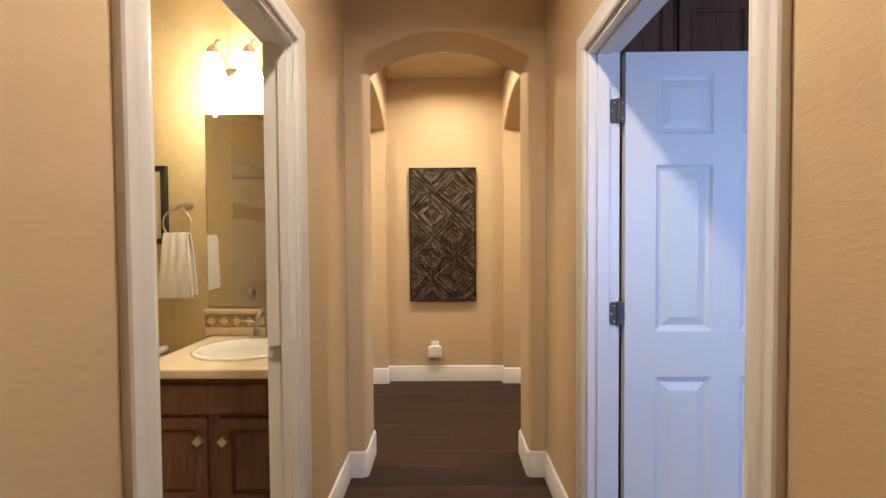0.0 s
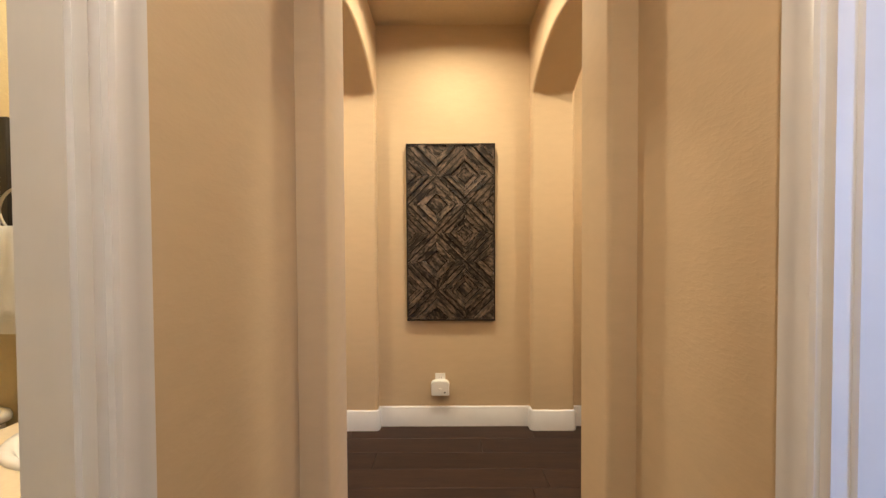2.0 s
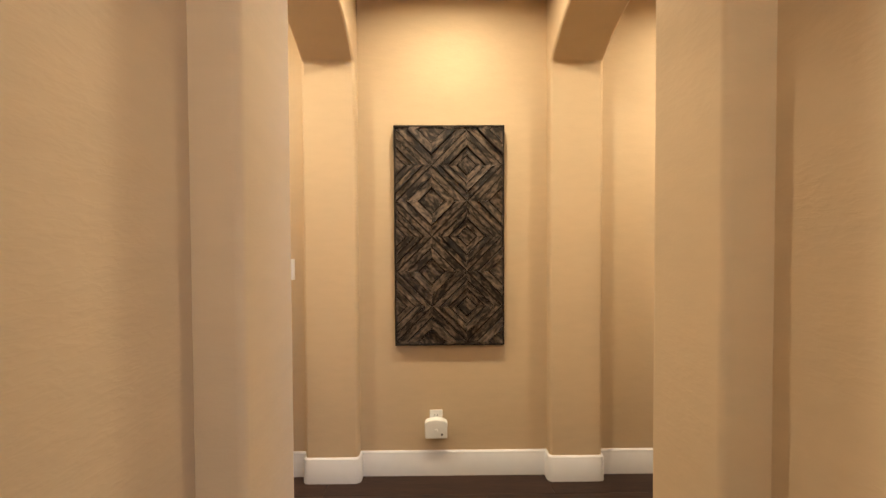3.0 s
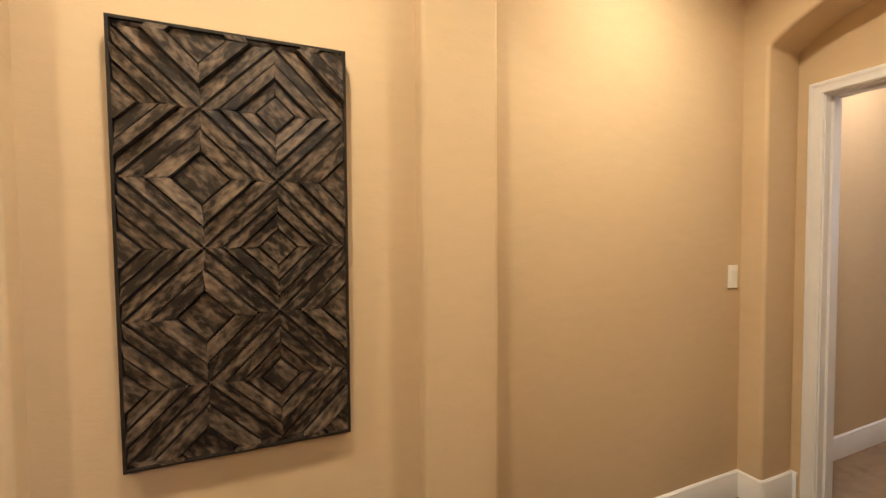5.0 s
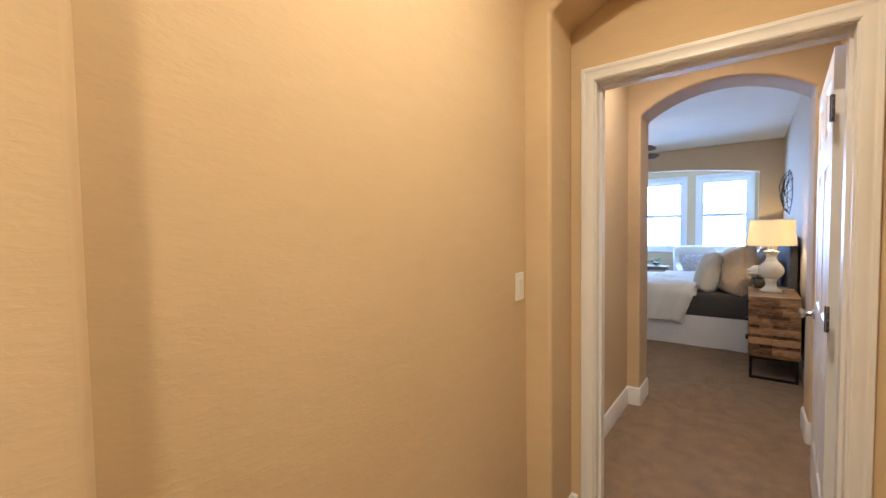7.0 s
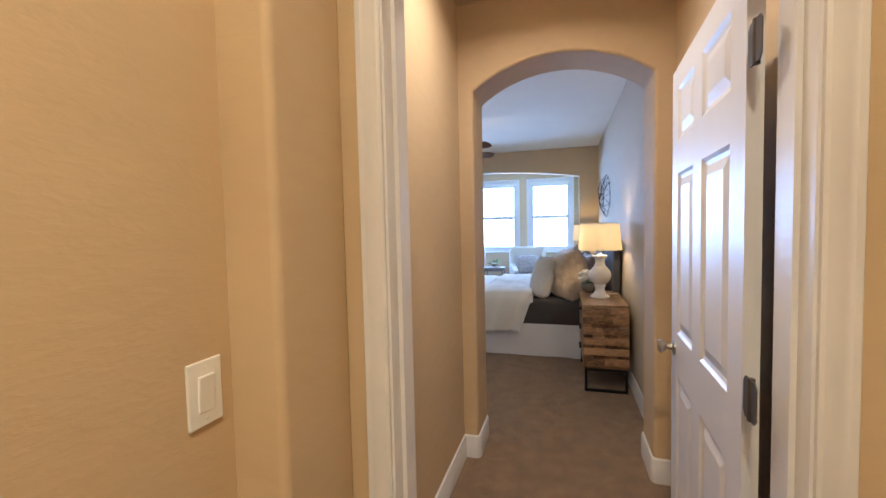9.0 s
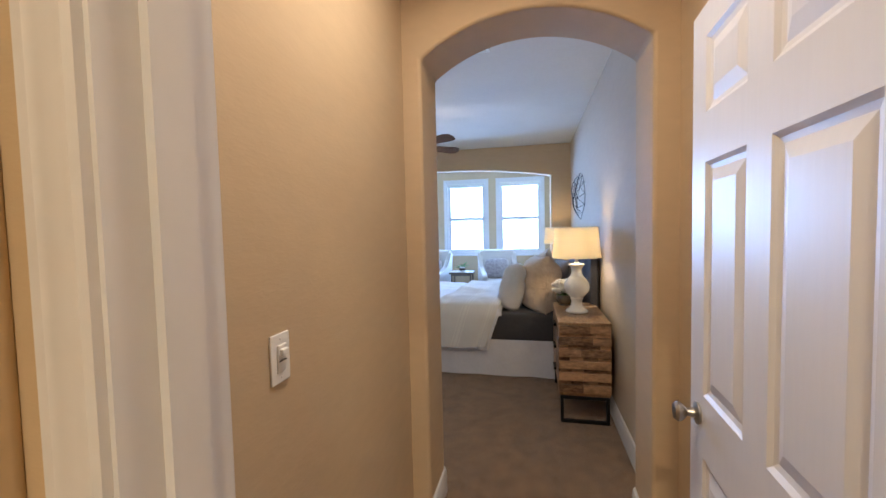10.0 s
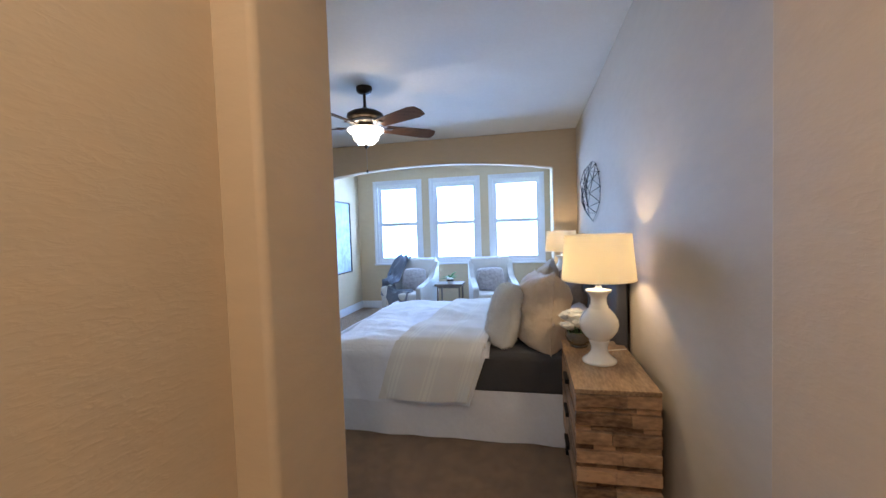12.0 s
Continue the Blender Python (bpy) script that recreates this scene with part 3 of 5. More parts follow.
def panel_door(parent, width, height, cols, rows, thick, material):
    """A six-panel leaf from x=0 to width, y from 0 to thick, with raised panels on both faces."""
    xs = sorted({0.0, width, *[c for p in cols for c in p]})
    zs = sorted({0.012, height, *[c for p in rows for c in p]})
    bm = bmesh.new()
    for y, flip in ((0.0, False), (thick, True)):
        grid = {(i, j): bm.verts.new((x, y, z)) for i, x in enumerate(xs) for j, z in enumerate(zs)}
        panels = []
        for i in range(len(xs) - 1):
            for j in range(len(zs) - 1):
                q = [grid[i, j], grid[i + 1, j], grid[i + 1, j + 1], grid[i, j + 1]]
                f = bm.faces.new(q[::-1] if flip else q)
                if (xs[i], xs[i + 1]) in cols and (zs[j], zs[j + 1]) in rows:
                    panels.append(f)
        bm.normal_update()
        for width_, depth in ((0.011, -0.007), (0.012, -0.003), (0.032, 0.0085)):
            bmesh.ops.inset_individual(bm, faces=panels, thickness=width_, depth=depth, use_even_offset=True)
        ring = [grid[i, 0] for i in range(len(xs))] + [grid[len(xs) - 1, j] for j in range(1, len(zs))] + [grid[i, len(zs) - 1] for i in range(len(xs) - 2, -1, -1)] + [grid[0, j] for j in range(len(zs) - 2, 0, -1)]
        if not flip:
            first = ring
        else:
            for k in range(len(ring)):
                bm.faces.new((first[k], first[(k + 1) % len(ring)], ring[(k + 1) % len(ring)], ring[k]))
    leaf = part("leaf", bm, material, parent)
    return leaf


def hinge(parent, z, pin=(0, 0), gap=0.0):
    """A butt hinge: two rounded leaves, a knuckle and screws."""
    h = part("hinge", rod([(pin[0], pin[1], z - 0.047), (pin[0], pin[1], z + 0.047)], 0.0075, 10), HINGE, parent, "dull nickel door hinge", 40)
    for s in (-1, 1):
        bm = prism([(s * a, b) for a, b in ((0.004, -0.045), (0.026, -0.045), (0.036, -0.034), (0.036, 0.034), (0.026, 0.045), (0.004, 0.045))], -0.0015, 0.0015, lambda a, b, c: (pin[0] + a, pin[1] + 0.002 + c, z + b))
        part("hinge_leaf", bm, HINGE, h)
        for k, (sx, sz) in enumerate(((0.014, 0.03), (0.026, 0.0), (0.014, -0.03))):
            part("screw", turned(lathe([(0.004, 0), (0.0025, 0.0015)], 8), pose(pin[0] + s * sx, pin[1] - 0.0005, z + sz, 90)), STEEL, h)
    return h


def knob(parent, x, z, side, material, y=0.0):
    """A round door knob on a rose; side is the way it points in y."""
    k = part("door_knob", turned(lathe([(0.031, 0), (0.031, 0.006), (0.014, 0.012), (0.011, 0.03), (0.018, 0.036), (0.027, 0.046), (0.028, 0.054), (0.022, 0.062), (0.008, 0.065)], 20), pose(x, y, z, 90 if side < 0 else -90)), material, parent, "round metal door knob", 40)
    return k


COLS = ((0.117, 0.334), (0.442, 0.659))
ROWS = ((0.23, 0.78), (0.955, 1.595), (1.71, 1.94))
# laundry door, open into the laundry
door_1 = thing("door_1", pose(EAST + 0.138, 1.487, 0), "white six-panel door standing open into the laundry", "door")
tagged(door_1, kind="structure")
panel_door(door_1, 0.776, 2.02, COLS, ROWS, 0.035, DOORPAINT)
for hz in (0.2, 1.025, 1.80):
    hinge(door_1, hz, (-0.026, 0.0))
knob(door_1, 0.71, 0.93, -1, STEEL)
knob(door_1, 0.71, 0.93, 1, STEEL, 0.035)
# bedroom door, open against the vestibule wall
door_2 = thing("door_2", pose(2.705, 2.618, 0, 0, 0, -3.0), "white six-panel door standing open beside the bedroom vestibule", "door")
tagged(door_2, kind="structure")
panel_door(door_2, 0.82, 2.06, ((0.105, 0.372), (0.475, 0.718)), ((0.27, 0.83), (1.005, 1.645), (1.775, 1.975)), 0.035, DOORPAINT)
for hz in (0.2, 1.06, 1.82):
    hinge(door_2, hz, (-0.078, 0.042))
knob(door_2, 0.755, 0.94, 1, STEEL, 0.035)
knob(door_2, 0.755, 0.94, -1, STEEL)
part("latch_plate", rbox(0.8202, 0.8225, 0.006, 0.029, 0.9, 0.98, 0.001, 1), STEEL, door_2)
# closed outer door of the west hall
door_3 = thing("door_3", pose(-1.95, NORTH - 0.006, 0), "closed white six-panel door with black knob and deadbolt", "door")
tagged(door_3, kind="structure")
panel_door(door_3, 0.81, 2.03, ((0.125, 0.35), (0.46, 0.685)), ROWS, 0.03, DOORPAINT)
knob(door_3, 0.745, 0.93, -1, BLACKMETAL)
part("deadbolt", turned(lathe([(0.03, 0), (0.03, 0.012), (0.022, 0.02), (0.008, 0.022)], 20), pose(0.745, 0, 1.07, 90)), BLACKMETAL, door_3, "round black deadbolt", 40)
casing(-1.955, -1.135, HEAD + 0.01, lambda a, b, v: (a, NORTH - v, b))

strike = thing("strike_plate", pose(WEST - 0.078, 1.412 - 0.0195, 0.905), "brushed nickel strike plate on the bathroom door jamb", "strike plate")
part("plate", prism([(-0.02, -0.028), (0.02, -0.028), (0.02, 0.028), (-0.02, 0.028), (-0.02, 0.012), (-0.006, 0.012), (-0.006, -0.012), (-0.02, -0.012)], -0.002, 0.0, lambda a, b, c: (a, c, b)), STEEL, strike)

# ---- wooden wall art ----


def clip_poly(poly, lo, hi):
    """Keeps the part of a 2D outline inside the rectangle lo to hi."""
    for axis in (0, 1):
        for bound, sign in ((lo[axis], 1), (hi[axis], -1)):
            out = []
            for i in range(len(poly)):
                a, b = poly[i - 1], poly[i]
                ia, ib = sign * (a[axis] - bound) >= 0, sign * (b[axis] - bound) >= 0
                if ia != ib:
                    t = (bound - a[axis]) / (b[axis] - a[axis])
                    out.append((a[0] + t * (b[0] - a[0]), a[1] + t * (b[1] - a[1])))
                if ib:
                    out.append(b)
            poly = out
            if not poly:
                return []
    return poly


art = thing("wall_art", pose(-0.076, NORTH - 0.004, 1.357, 0.8, 0, 0), "dark weathered wood panel art with raised concentric diamonds", "wall art")
AW, AH = 0.305, 0.61
part("backing", boxes((-AW, AW, -0.018, 0.0, -AH, AH)), ARTBACK, art)
part("frame", sweep([(-AW, -AH), (-AW, AH), (AW, AH), (AW, -AH)], [(-0.008, -0.034), (0, -0.034), (0, 0.0), (-0.008, 0.0)], lambda a, b, v: (a, v, b), True), ARTBACK, art)
rng = random.Random(5)
R = 0.196
for ci in range(-3, 4):
    for cj in range(-5, 6):
        if (ci + cj) % 2 == 0:
            continue
        cx, cz = 0.098 + ci * R, 0.0 + (cj + 1) * R
        wide = round((cx - 0.098) / R) % 2 == 1
        bands = ((R, 0.137, 0.0), (0.137, 0.074, 0.016), (0.074, 0.0, 0.002)) if wide else ((R, 0.15, 0.001), (0.15, 0.103, 0.015), (0.103, 0.055, 0.004), (0.055, 0.0, 0.011))
        for ro, ri, rise in bands:
            lift = rise + rng.uniform(-0.003, 0.003)
            hgt = 0.024
            for q in range(4 if ri else 1):
                a0, a1 = math.pi / 2 * q, math.pi / 2 * (q + 1)
                c0, s0, c1, s1 = math.cos(a0), math.sin(a0), math.cos(a1), math.sin(a1)
                dx, dz = (c1 - c0) / math.sqrt(2), (s1 - s0) / math.sqrt(2)
                mid_n = ((c0 + c1) / 2 * math.sqrt(2), (s0 + s1) / 2 * math.sqrt(2))
                poly = [(cx + ro * c0, cz + ro * s0), (cx + ro * c1, cz + ro * s1), (cx + ri * c1, cz + ri * s1), (cx + ri * c0, cz + ri * s0)]
                if ri:
                    poly = [(a - mid_n[0] * (0.0046 if n_ < 2 else -0.003), b - mid_n[1] * (0.0046 if n_ < 2 else -0.003)) for n_, (a, b) in enumerate(poly)]
                else:
                    rc = ro - 0.006
                    poly = [(cx + rc, cz), (cx, cz + rc), (cx - rc, cz), (cx, cz - rc)]
                poly = clip_poly(poly, (-AW + 0.009, -AH + 0.009), (AW - 0.009, AH - 0.009))
                if len(poly) < 3:
                    continue
                area = abs(sum(poly[i - 1][0] * poly[i][1] - poly[i][0] * poly[i - 1][1] for i in range(len(poly)))) / 2
                if area < 0.00012:
                    continue
                top = hgt + lift + rng.uniform(-0.0015, 0.0015)
                shift = rng.uniform(0, 9)
                bm = bmesh.new()
                uv = bm.loops.layers.uv.new("UVMap")
                lo_ = [bm.verts.new((a, -0.019, b)) for a, b in poly]
                hi_ = []
                for a, b in poly:
                    out = ((a - cx) * mid_n[0] + (b - cz) * mid_n[1])
                    hi_.append(bm.verts.new((a, -top - (0.06 * (out - (ro + ri) * 0.354) if ri else 0.0), b)))
                bm.faces.new(hi_)
                for i in range(len(poly)):
                    j = (i + 1) % len(poly)
                    bm.faces.new((lo_[i], lo_[j], hi_[j], hi_[i]))
                for fc in bm.faces:
                    for lp in fc.loops:
                        a, b = lp.vert.co.x, lp.vert.co.z
                        lp[uv].uv = (a * dx + b * dz + shift, -a * dz + b * dx + shift)
                part("slat", bm, ARTWOOD, art)

# ---- bedroom: bed ----
BX0, BX1, BY0, BY1 = 6.20, 8.06, 2.56, 4.62


def grid_sheet(nx, ny, f, thick=0.02):
    """A cloth sheet from a function of (u, v), with thickness along its normals and UVs."""
    bm = bmesh.new()
    uv = bm.loops.layers.uv.new("UVMap")
    vs = [[bm.verts.new(f(i / nx, j / ny)) for j in range(ny + 1)] for i in range(nx + 1)]
    for i in range(nx):
        for j in range(ny):
            fc = bm.faces.new((vs[i][j], vs[i + 1][j], vs[i + 1][j + 1], vs[i][j + 1]))
            for lp, (a, b) in zip(fc.loops, ((i, j), (i + 1, j), (i + 1, j + 1), (i, j + 1))):
                lp[uv].uv = (a / nx, b / ny)
    bm.normal_update()
    low = [[bm.verts.new(v.co - v.normal * thick) for v in r] for r in vs]
    for i in range(nx):
        for j in range(ny):
            fc = bm.faces.new((low[i][j], low[i][j + 1], low[i + 1][j + 1], low[i + 1][j]))
            for lp, (a, b) in zip(fc.loops, ((i, j), (i, j + 1), (i + 1, j + 1), (i + 1, j))):
                lp[uv].uv = (a / nx, b / ny)
    rim = [(i, 0) for i in range(nx)] + [(nx, j) for j in range(ny)] + [(i, ny) for i in range(nx, 0, -1)] + [(0, j) for j in range(ny, 0, -1)]
    for k in range(len(rim)):
        (a, b), (c, d) = rim[k], rim[(k + 1) % len(rim)]
        fc = bm.faces.new((vs[a][b], low[a][b], low[c][d], vs[c][d]))
        for lp in fc.loops:
            lp[uv].uv = (a / nx, b / ny)
    return bm


def wob(x, y, z, s, a):
    return noise.noise(Vector((x * s, y * s, z * s))) * a


bed = thing("bed", pose((BX0 + BX1) / 2, BY0, 0), "made bed with charcoal sheet, white skirt and upholstered headboard", "bed")
W = (BX1 - BX0) / 2
L = BY1 - BY0
part("mattress", rbox(-W + 0.01, W - 0.01, 0.02, L - 0.02, 0.34, 0.635, 0.05, 4), GREYSHEET, bed, "charcoal grey fitted sheet", 60)
part("box_spring", boxes((-W + 0.03, W - 0.03, 0.02, L - 0.03, 0.12, 0.345)), SKIRT, bed)


def skirt(path):
    def f(u, v):
        s = u * (len(path) - 1)
        i = min(int(s), len(path) - 2)
        p = Vector(path[i]).lerp(Vector(path[i + 1]), s - i)
        d = (Vector(path[i + 1]) - Vector(path[i])).normalized()
        o = 0.012 * (1 - v) + (1 - v) * (noise.noise(Vector((p.x * 3, p.y * 3, v))) * 0.035 + math.sin(p.y * 21) * 0.004)
        return (p.x + d.y * o * -1, p.y + d.x * o, 0.008 + 0.36 * v)
    return grid_sheet(90, 10, f, 0.006)


part("bed_skirt", skirt([(-W, 0.03), (-W, L)]), SKIRT, bed, "white hanging bed skirt", 70)
part("bed_skirt", skirt([(-W, L), (W, L)]), SKIRT, bed, "white hanging bed skirt", 70)
part("bed_skirt", skirt([(W, L), (W, 0.03)]), SKIRT, bed, "white hanging bed skirt", 70)
hb = part("headboard", rbox(-W - 0.16, W + 0.16, -0.07, 0.0, 0.02, 1.3, 0.02, 3), HEADBOARD, bed, "charcoal upholstered headboard", 60)


def drape(y0, y1, x0, x1, drop0, drop1, top, slant=0.0, amp=0.02, edge=0.05, seed=0.0, skew=0.0, fade=0.0):
    """A cloth laid across the bed and hanging down both long sides."""
    span = (x1 - x0) + drop0 + drop1

    def f(u, v):
        s = u * span
        y = y0 + (y1 - y0) * v
        if s < drop0:
            x, z = x0 - 0.012, top - (drop0 - s)
            k = 1
        elif s > drop0 + (x1 - x0):
            x, z = x1 + 0.012, top - (s - drop0 - (x1 - x0))
            k = 1
        else:
            x, z = x0 + s - drop0, top
            k = 0
        q = min(abs(s - drop0), abs(s - drop0 - (x1 - x0)))
        round_ = max(0, edge - q)
        if k == 0:
            z -= round_ * round_ / (2 * edge) * 1.2
            y += slant * (s - drop0) / (x1 - x0)
            z += wob(x, y, seed, 2.2, amp) + wob(x, y, seed + 3, 7, amp * 0.4)
        else:
            away = min(1, q / 0.25)
            y += skew * (drop0 - s) * (1 - fade * v) if s < drop0 else slant
            side = -1 if s < drop0 else 1
            x -= side * round_ * round_ / (2 * edge) * 1.2
            x += side * (0.012 * away + abs(wob(0.3, y, z * 0.4 + seed, 4, 0.05)) * away)
            z += wob(side, y, seed + 7, 3, 0.03) * away
        return (x, y, z)
    return f


duvet = thing("duvet", pose(0, 0, 0), "thick white duvet spread over the foot of the bed", "duvet")
part("cover", grid_sheet(120, 70, drape(3.38, BY1 + 0.03, BX0 - 0.005, BX1 + 0.005, 0.42, 0.42, 0.685, 0, 0.03, 0.1, 0.0, 0.34, 1.0), 0.025), LINEN, duvet, smooth=70)


def foot(u, v):
    x = BX0 - 0.01 + (BX1 - BX0 + 0.02) * u
    o = 0.1 * (1 - v) ** 2 if v > 0.75 else 0.0
    return (x, BY1 + 0.045 + abs(wob(x, 0, v, 4, 0.04)) * (1 - v), 0.28 + 0.4 * v - o + wob(x, 1, 0, 3, 0.02))


part("foot_fold", grid_sheet(50, 14, foot, 0.02), LINEN, duvet, smooth=70)
throw = thing("throw_blanket", pose(0, 0, 0), "cream woven throw with pale stripes laid across the duvet", "throw blanket")
part("cloth", grid_sheet(120, 60, lambda u, v: drape(3.40, 4.06, BX0 - 0.035, BX1 + 0.03, 0.42, 0.35, 0.722, -0.15, 0.03, 0.11, 0.0, 0.32)(v, u), 0.008), THROW, throw, smooth=70)


def shag(parent, body, count, length, material, seed):
    """Short tapered tufts all over a cushion."""
    rs = random.Random(seed)
    me = body.data
    areas = [p.area for p in me.polygons]
    bm = bmesh.new()
    for p in rs.choices(list(me.polygons), areas, k=count):
        v = [me.vertices[i].co for i in p.vertices]
        a, b = rs.random(), rs.random()
        at = v[0].lerp(v[1], a).lerp(v[3].lerp(v[2], a), b)
        out = (p.normal + Vector((rs.uniform(-0.8, 0.8), rs.uniform(-0.8, 0.8), rs.uniform(-1.0, 0.5)))).normalized()
        side = out.cross(Vector((rs.uniform(-1, 1), rs.uniform(-1, 1), rs.uniform(-1, 1)))).normalized() * 0.0022
        tip = at + out * length * rs.uniform(0.6, 1.2) - Vector((0, 0, length * 0.2))
        f = [bm.verts.new(q) for q in (at - side, at + side, tip)]
        bm.faces.new(f)
    ob = part("tufts", bm, material, parent)
    return tagged(ob, kind="stuff")


def pillow(name, w, h, d, m, material, label, crush=0.02, seed=0.0, corner=2.6, soft=0.32, ear=0.07):
    """A stuffed pillow standing on its edge: w wide in x, h tall in z, d thick in y."""
    n = 22

    def side(sign):
        rows = []
        for i in range(n + 1):
            row = []
            for j in range(n + 1):
                u, v = -1 + 2 * i / n, -1 + 2 * j / n
                puff = max(0.0, (1 - abs(u) ** corner) * (1 - abs(v) ** corner)) ** 0.55
                pinch = 1 - ear * (1 - abs(v) ** 2) * abs(u) - 0.0
                pinv = 1 - ear * (1 - abs(u) ** 2) * abs(v)
                x, z = u * w / 2 * pinch * math.sqrt(1 - soft * v * v), h / 2 + v * h / 2 * pinv * math.sqrt(1 - soft * u * u)
                z = 0.025 * math.log(1 + math.exp((z - 0.09 * h) / 0.025))   # its weight flattens the foot
                y = sign * (d / 2 * puff)
                y += wob(x, z, seed + sign, 6, crush) * puff + wob(x, z, seed + 5 + sign, 14, crush * 0.5) * puff
                row.append((x, y, z))
            rows.append(row)
        return rows
    bm = bmesh.new()
    a, b = side(-1), side(1)
    va = [[bm.verts.new(p) for p in r] for r in a]
    vb = [[va[i][j] if i in (0, n) or j in (0, n) else bm.verts.new(b[i][j]) for j in range(n + 1)] for i in range(n + 1)]
    for vv, fl in ((va, 0), (vb, 1)):
        for i in range(n):
            for j in range(n):
                q = (vv[i][j], vv[i + 1][j], vv[i + 1][j + 1], vv[i][j + 1])
                bm.faces.new(q[::-1] if fl else q)
    t = thing(name, m, label, "pillow", "pillows on the bed")
    body = part("pillow_body", bm, material, t, smooth=80)
    if material in (FUZZY, FURGREY):
        shag(t, body, 5000 if material == FUZZY else 2600, 0.02, material, 31)
    edge = [a[i][0] for i in range(n)] + [a[n][j] for j in range(n)] + [a[i][n] for i in range(n, 0, -1)] + [a[0][j] for j in range(n, -1, -1)]
    part("seam", rod(edge, 0.004, 6), material, t, smooth=60)
    return t


pillow("pillow", 0.6, 0.66, 0.4, pose(6.5, 3.02, 0.605, 5, 3, 14), TANCLOTH, "large tan linen pillow leaning on the other pillows", 0.05, 1, 2.8, 0.1, 0.14)
pillow("pillow", 0.46, 0.54, 0.23, pose(6.48, 3.34, 0.635, 16, 4, 12), FUZZY, "white fluffy pillow leaning against a tan pillow", 0.012, 2, 3.6, 0.14, 0.06)
pillow("pillow", 0.6, 0.68, 0.26, pose(7.5, 3.0, 0.61, 12, -3, -6), TANCLOTH, "large tan linen pillow leaning on the headboard", 0.05, 3, 2.2, 0.12, 0.15)
pillow("pillow", 0.6, 0.58, 0.2, pose(6.85, 2.78, 0.62, 5, 0, 8), TAUPECLOTH, "taupe pillow against the headboard", 0.04, 4, 2.2, 0.12, 0.14)
pillow("pillow", 0.6, 0.58, 0.2, pose(7.55, 2.77, 0.62, 5, 0, -4), TAUPECLOTH, "taupe pillow against the headboard", 0.04, 6, 2.2, 0.12, 0.14)
pillow("pillow", 0.56, 0.5, 0.2, pose(7.08, 3.36, 0.615, 30, 0, 6), SILVER, "grey-blue knitted pillow in front of the others", 0.015, 7)
pillow("pillow", 0.66, 0.36, 0.16, pose(6.56, 2.74, 0.62, 4, 0, 4), LINEN, "white sleeping pillow beside the headboard", 0.02, 8)
pillow("pillow", 0.44, 0.44, 0.18, pose(7.12, 3.1, 0.62, 12, 0, 14), FURGREY, "grey patterned pillow among the bed pillows", 0.02, 9)

# ---- bedroom: nightstands, lamps ----


def nightstand(x0, x1, label):
    """Rustic plank chest on a black metal frame; its drawers face the room."""
    ns = thing("nightstand", pose(x0, 2.515, 0), label, "nightstand", "nightstands beside the bed")
    w, d, z0, z1 = x1 - x0, 0.37, 0.205, 0.765
    part("carcass", boxes((0.03, w - 0.03, 0.004, d - 0.03, z0 + 0.004, z1 - 0.02)), RUSTIC, ns)
    part("top", rbox(-0.004, w + 0.004, 0.0, d + 0.004, z1 - 0.022, z1, 0.003), RUSTICTOP, ns)
    r = random.Random(3)
    z = z0
    rows = 12
    unit = (z1 - 0.024 - z0) / rows
    for k in range(rows):
        proud = k % 2 == 1
        hz = unit * (1.28 if proud else 0.72)
        cuts = sorted([0, d] + ([r.uniform(0.12, 0.28)] if proud else [r.uniform(0.06, 0.11), r.uniform(0.15, 0.2), r.uniform(0.25, 0.31)]))
        for side, xa in ((0, 0.0), (1, w - 0.014)):
            for c0, c1 in zip(cuts, cuts[1:]):
                t = r.uniform(0.008, 0.014) if proud else r.uniform(-0.016, -0.006)
                part("plank", rbox(xa + (0.006 - t if side == 0 else -0.017), xa + (0.03 if side == 0 else 0.008 + t), c0 + 0.0004, c1 - 0.0004, z + 0.0004, z + hz - 0.0004, 0.0018, 1), RUSTIC, ns)
        z += hz
    for k in range(3):
        a, b = z0 + 0.185 * k, z0 + 0.185 * (k + 1) - 0.006
        dr = part("drawer", rbox(0.02, w - 0.02, d - 0.03, d - 0.012, a, b, 0.002, 1), RUSTIC, ns)
        for q in range(3):
            zz = a + (b - a) / 3 * q
            cut = r.uniform(0.25, 0.6) * w
            for c0, c1 in ((0.018, cut), (cut, w - 0.018)):
                part("plank", rbox(c0 + 0.001, c1 - 0.001, d - 0.012, d - 0.004 + r.choice((0, 0.003, 0.006)), zz + 0.001, zz + (b - a) / 3 - 0.001, 0.0015, 1), RUSTIC, dr)
        part("handle", rbox(w / 2 - 0.07, w / 2 + 0.07, d - 0.003, d + 0.02, (a + b) / 2 - 0.012, (a + b) / 2 + 0.012, 0.003), BLACKMETAL, dr, "black metal drawer pull")
    for xa in (0.006, w - 0.031):
        part("leg_frame", sweep([(0.01, 0.0), (0.01, z0), (d - 0.01, z0), (d - 0.01, 0.0)], [(-0.022, 0), (0, 0), (0, 0.025), (-0.022, 0.025)], lambda a, b, v, x=xa: (x + v, a, b), True), BLACKMETAL, ns, "square black metal leg frame")
    return ns


nightstand(5.30, 6.13, "rustic wood plank nightstand on black metal legs")
nightstand(8.14, 8.84, "rustic wood plank nightstand beyond the bed")


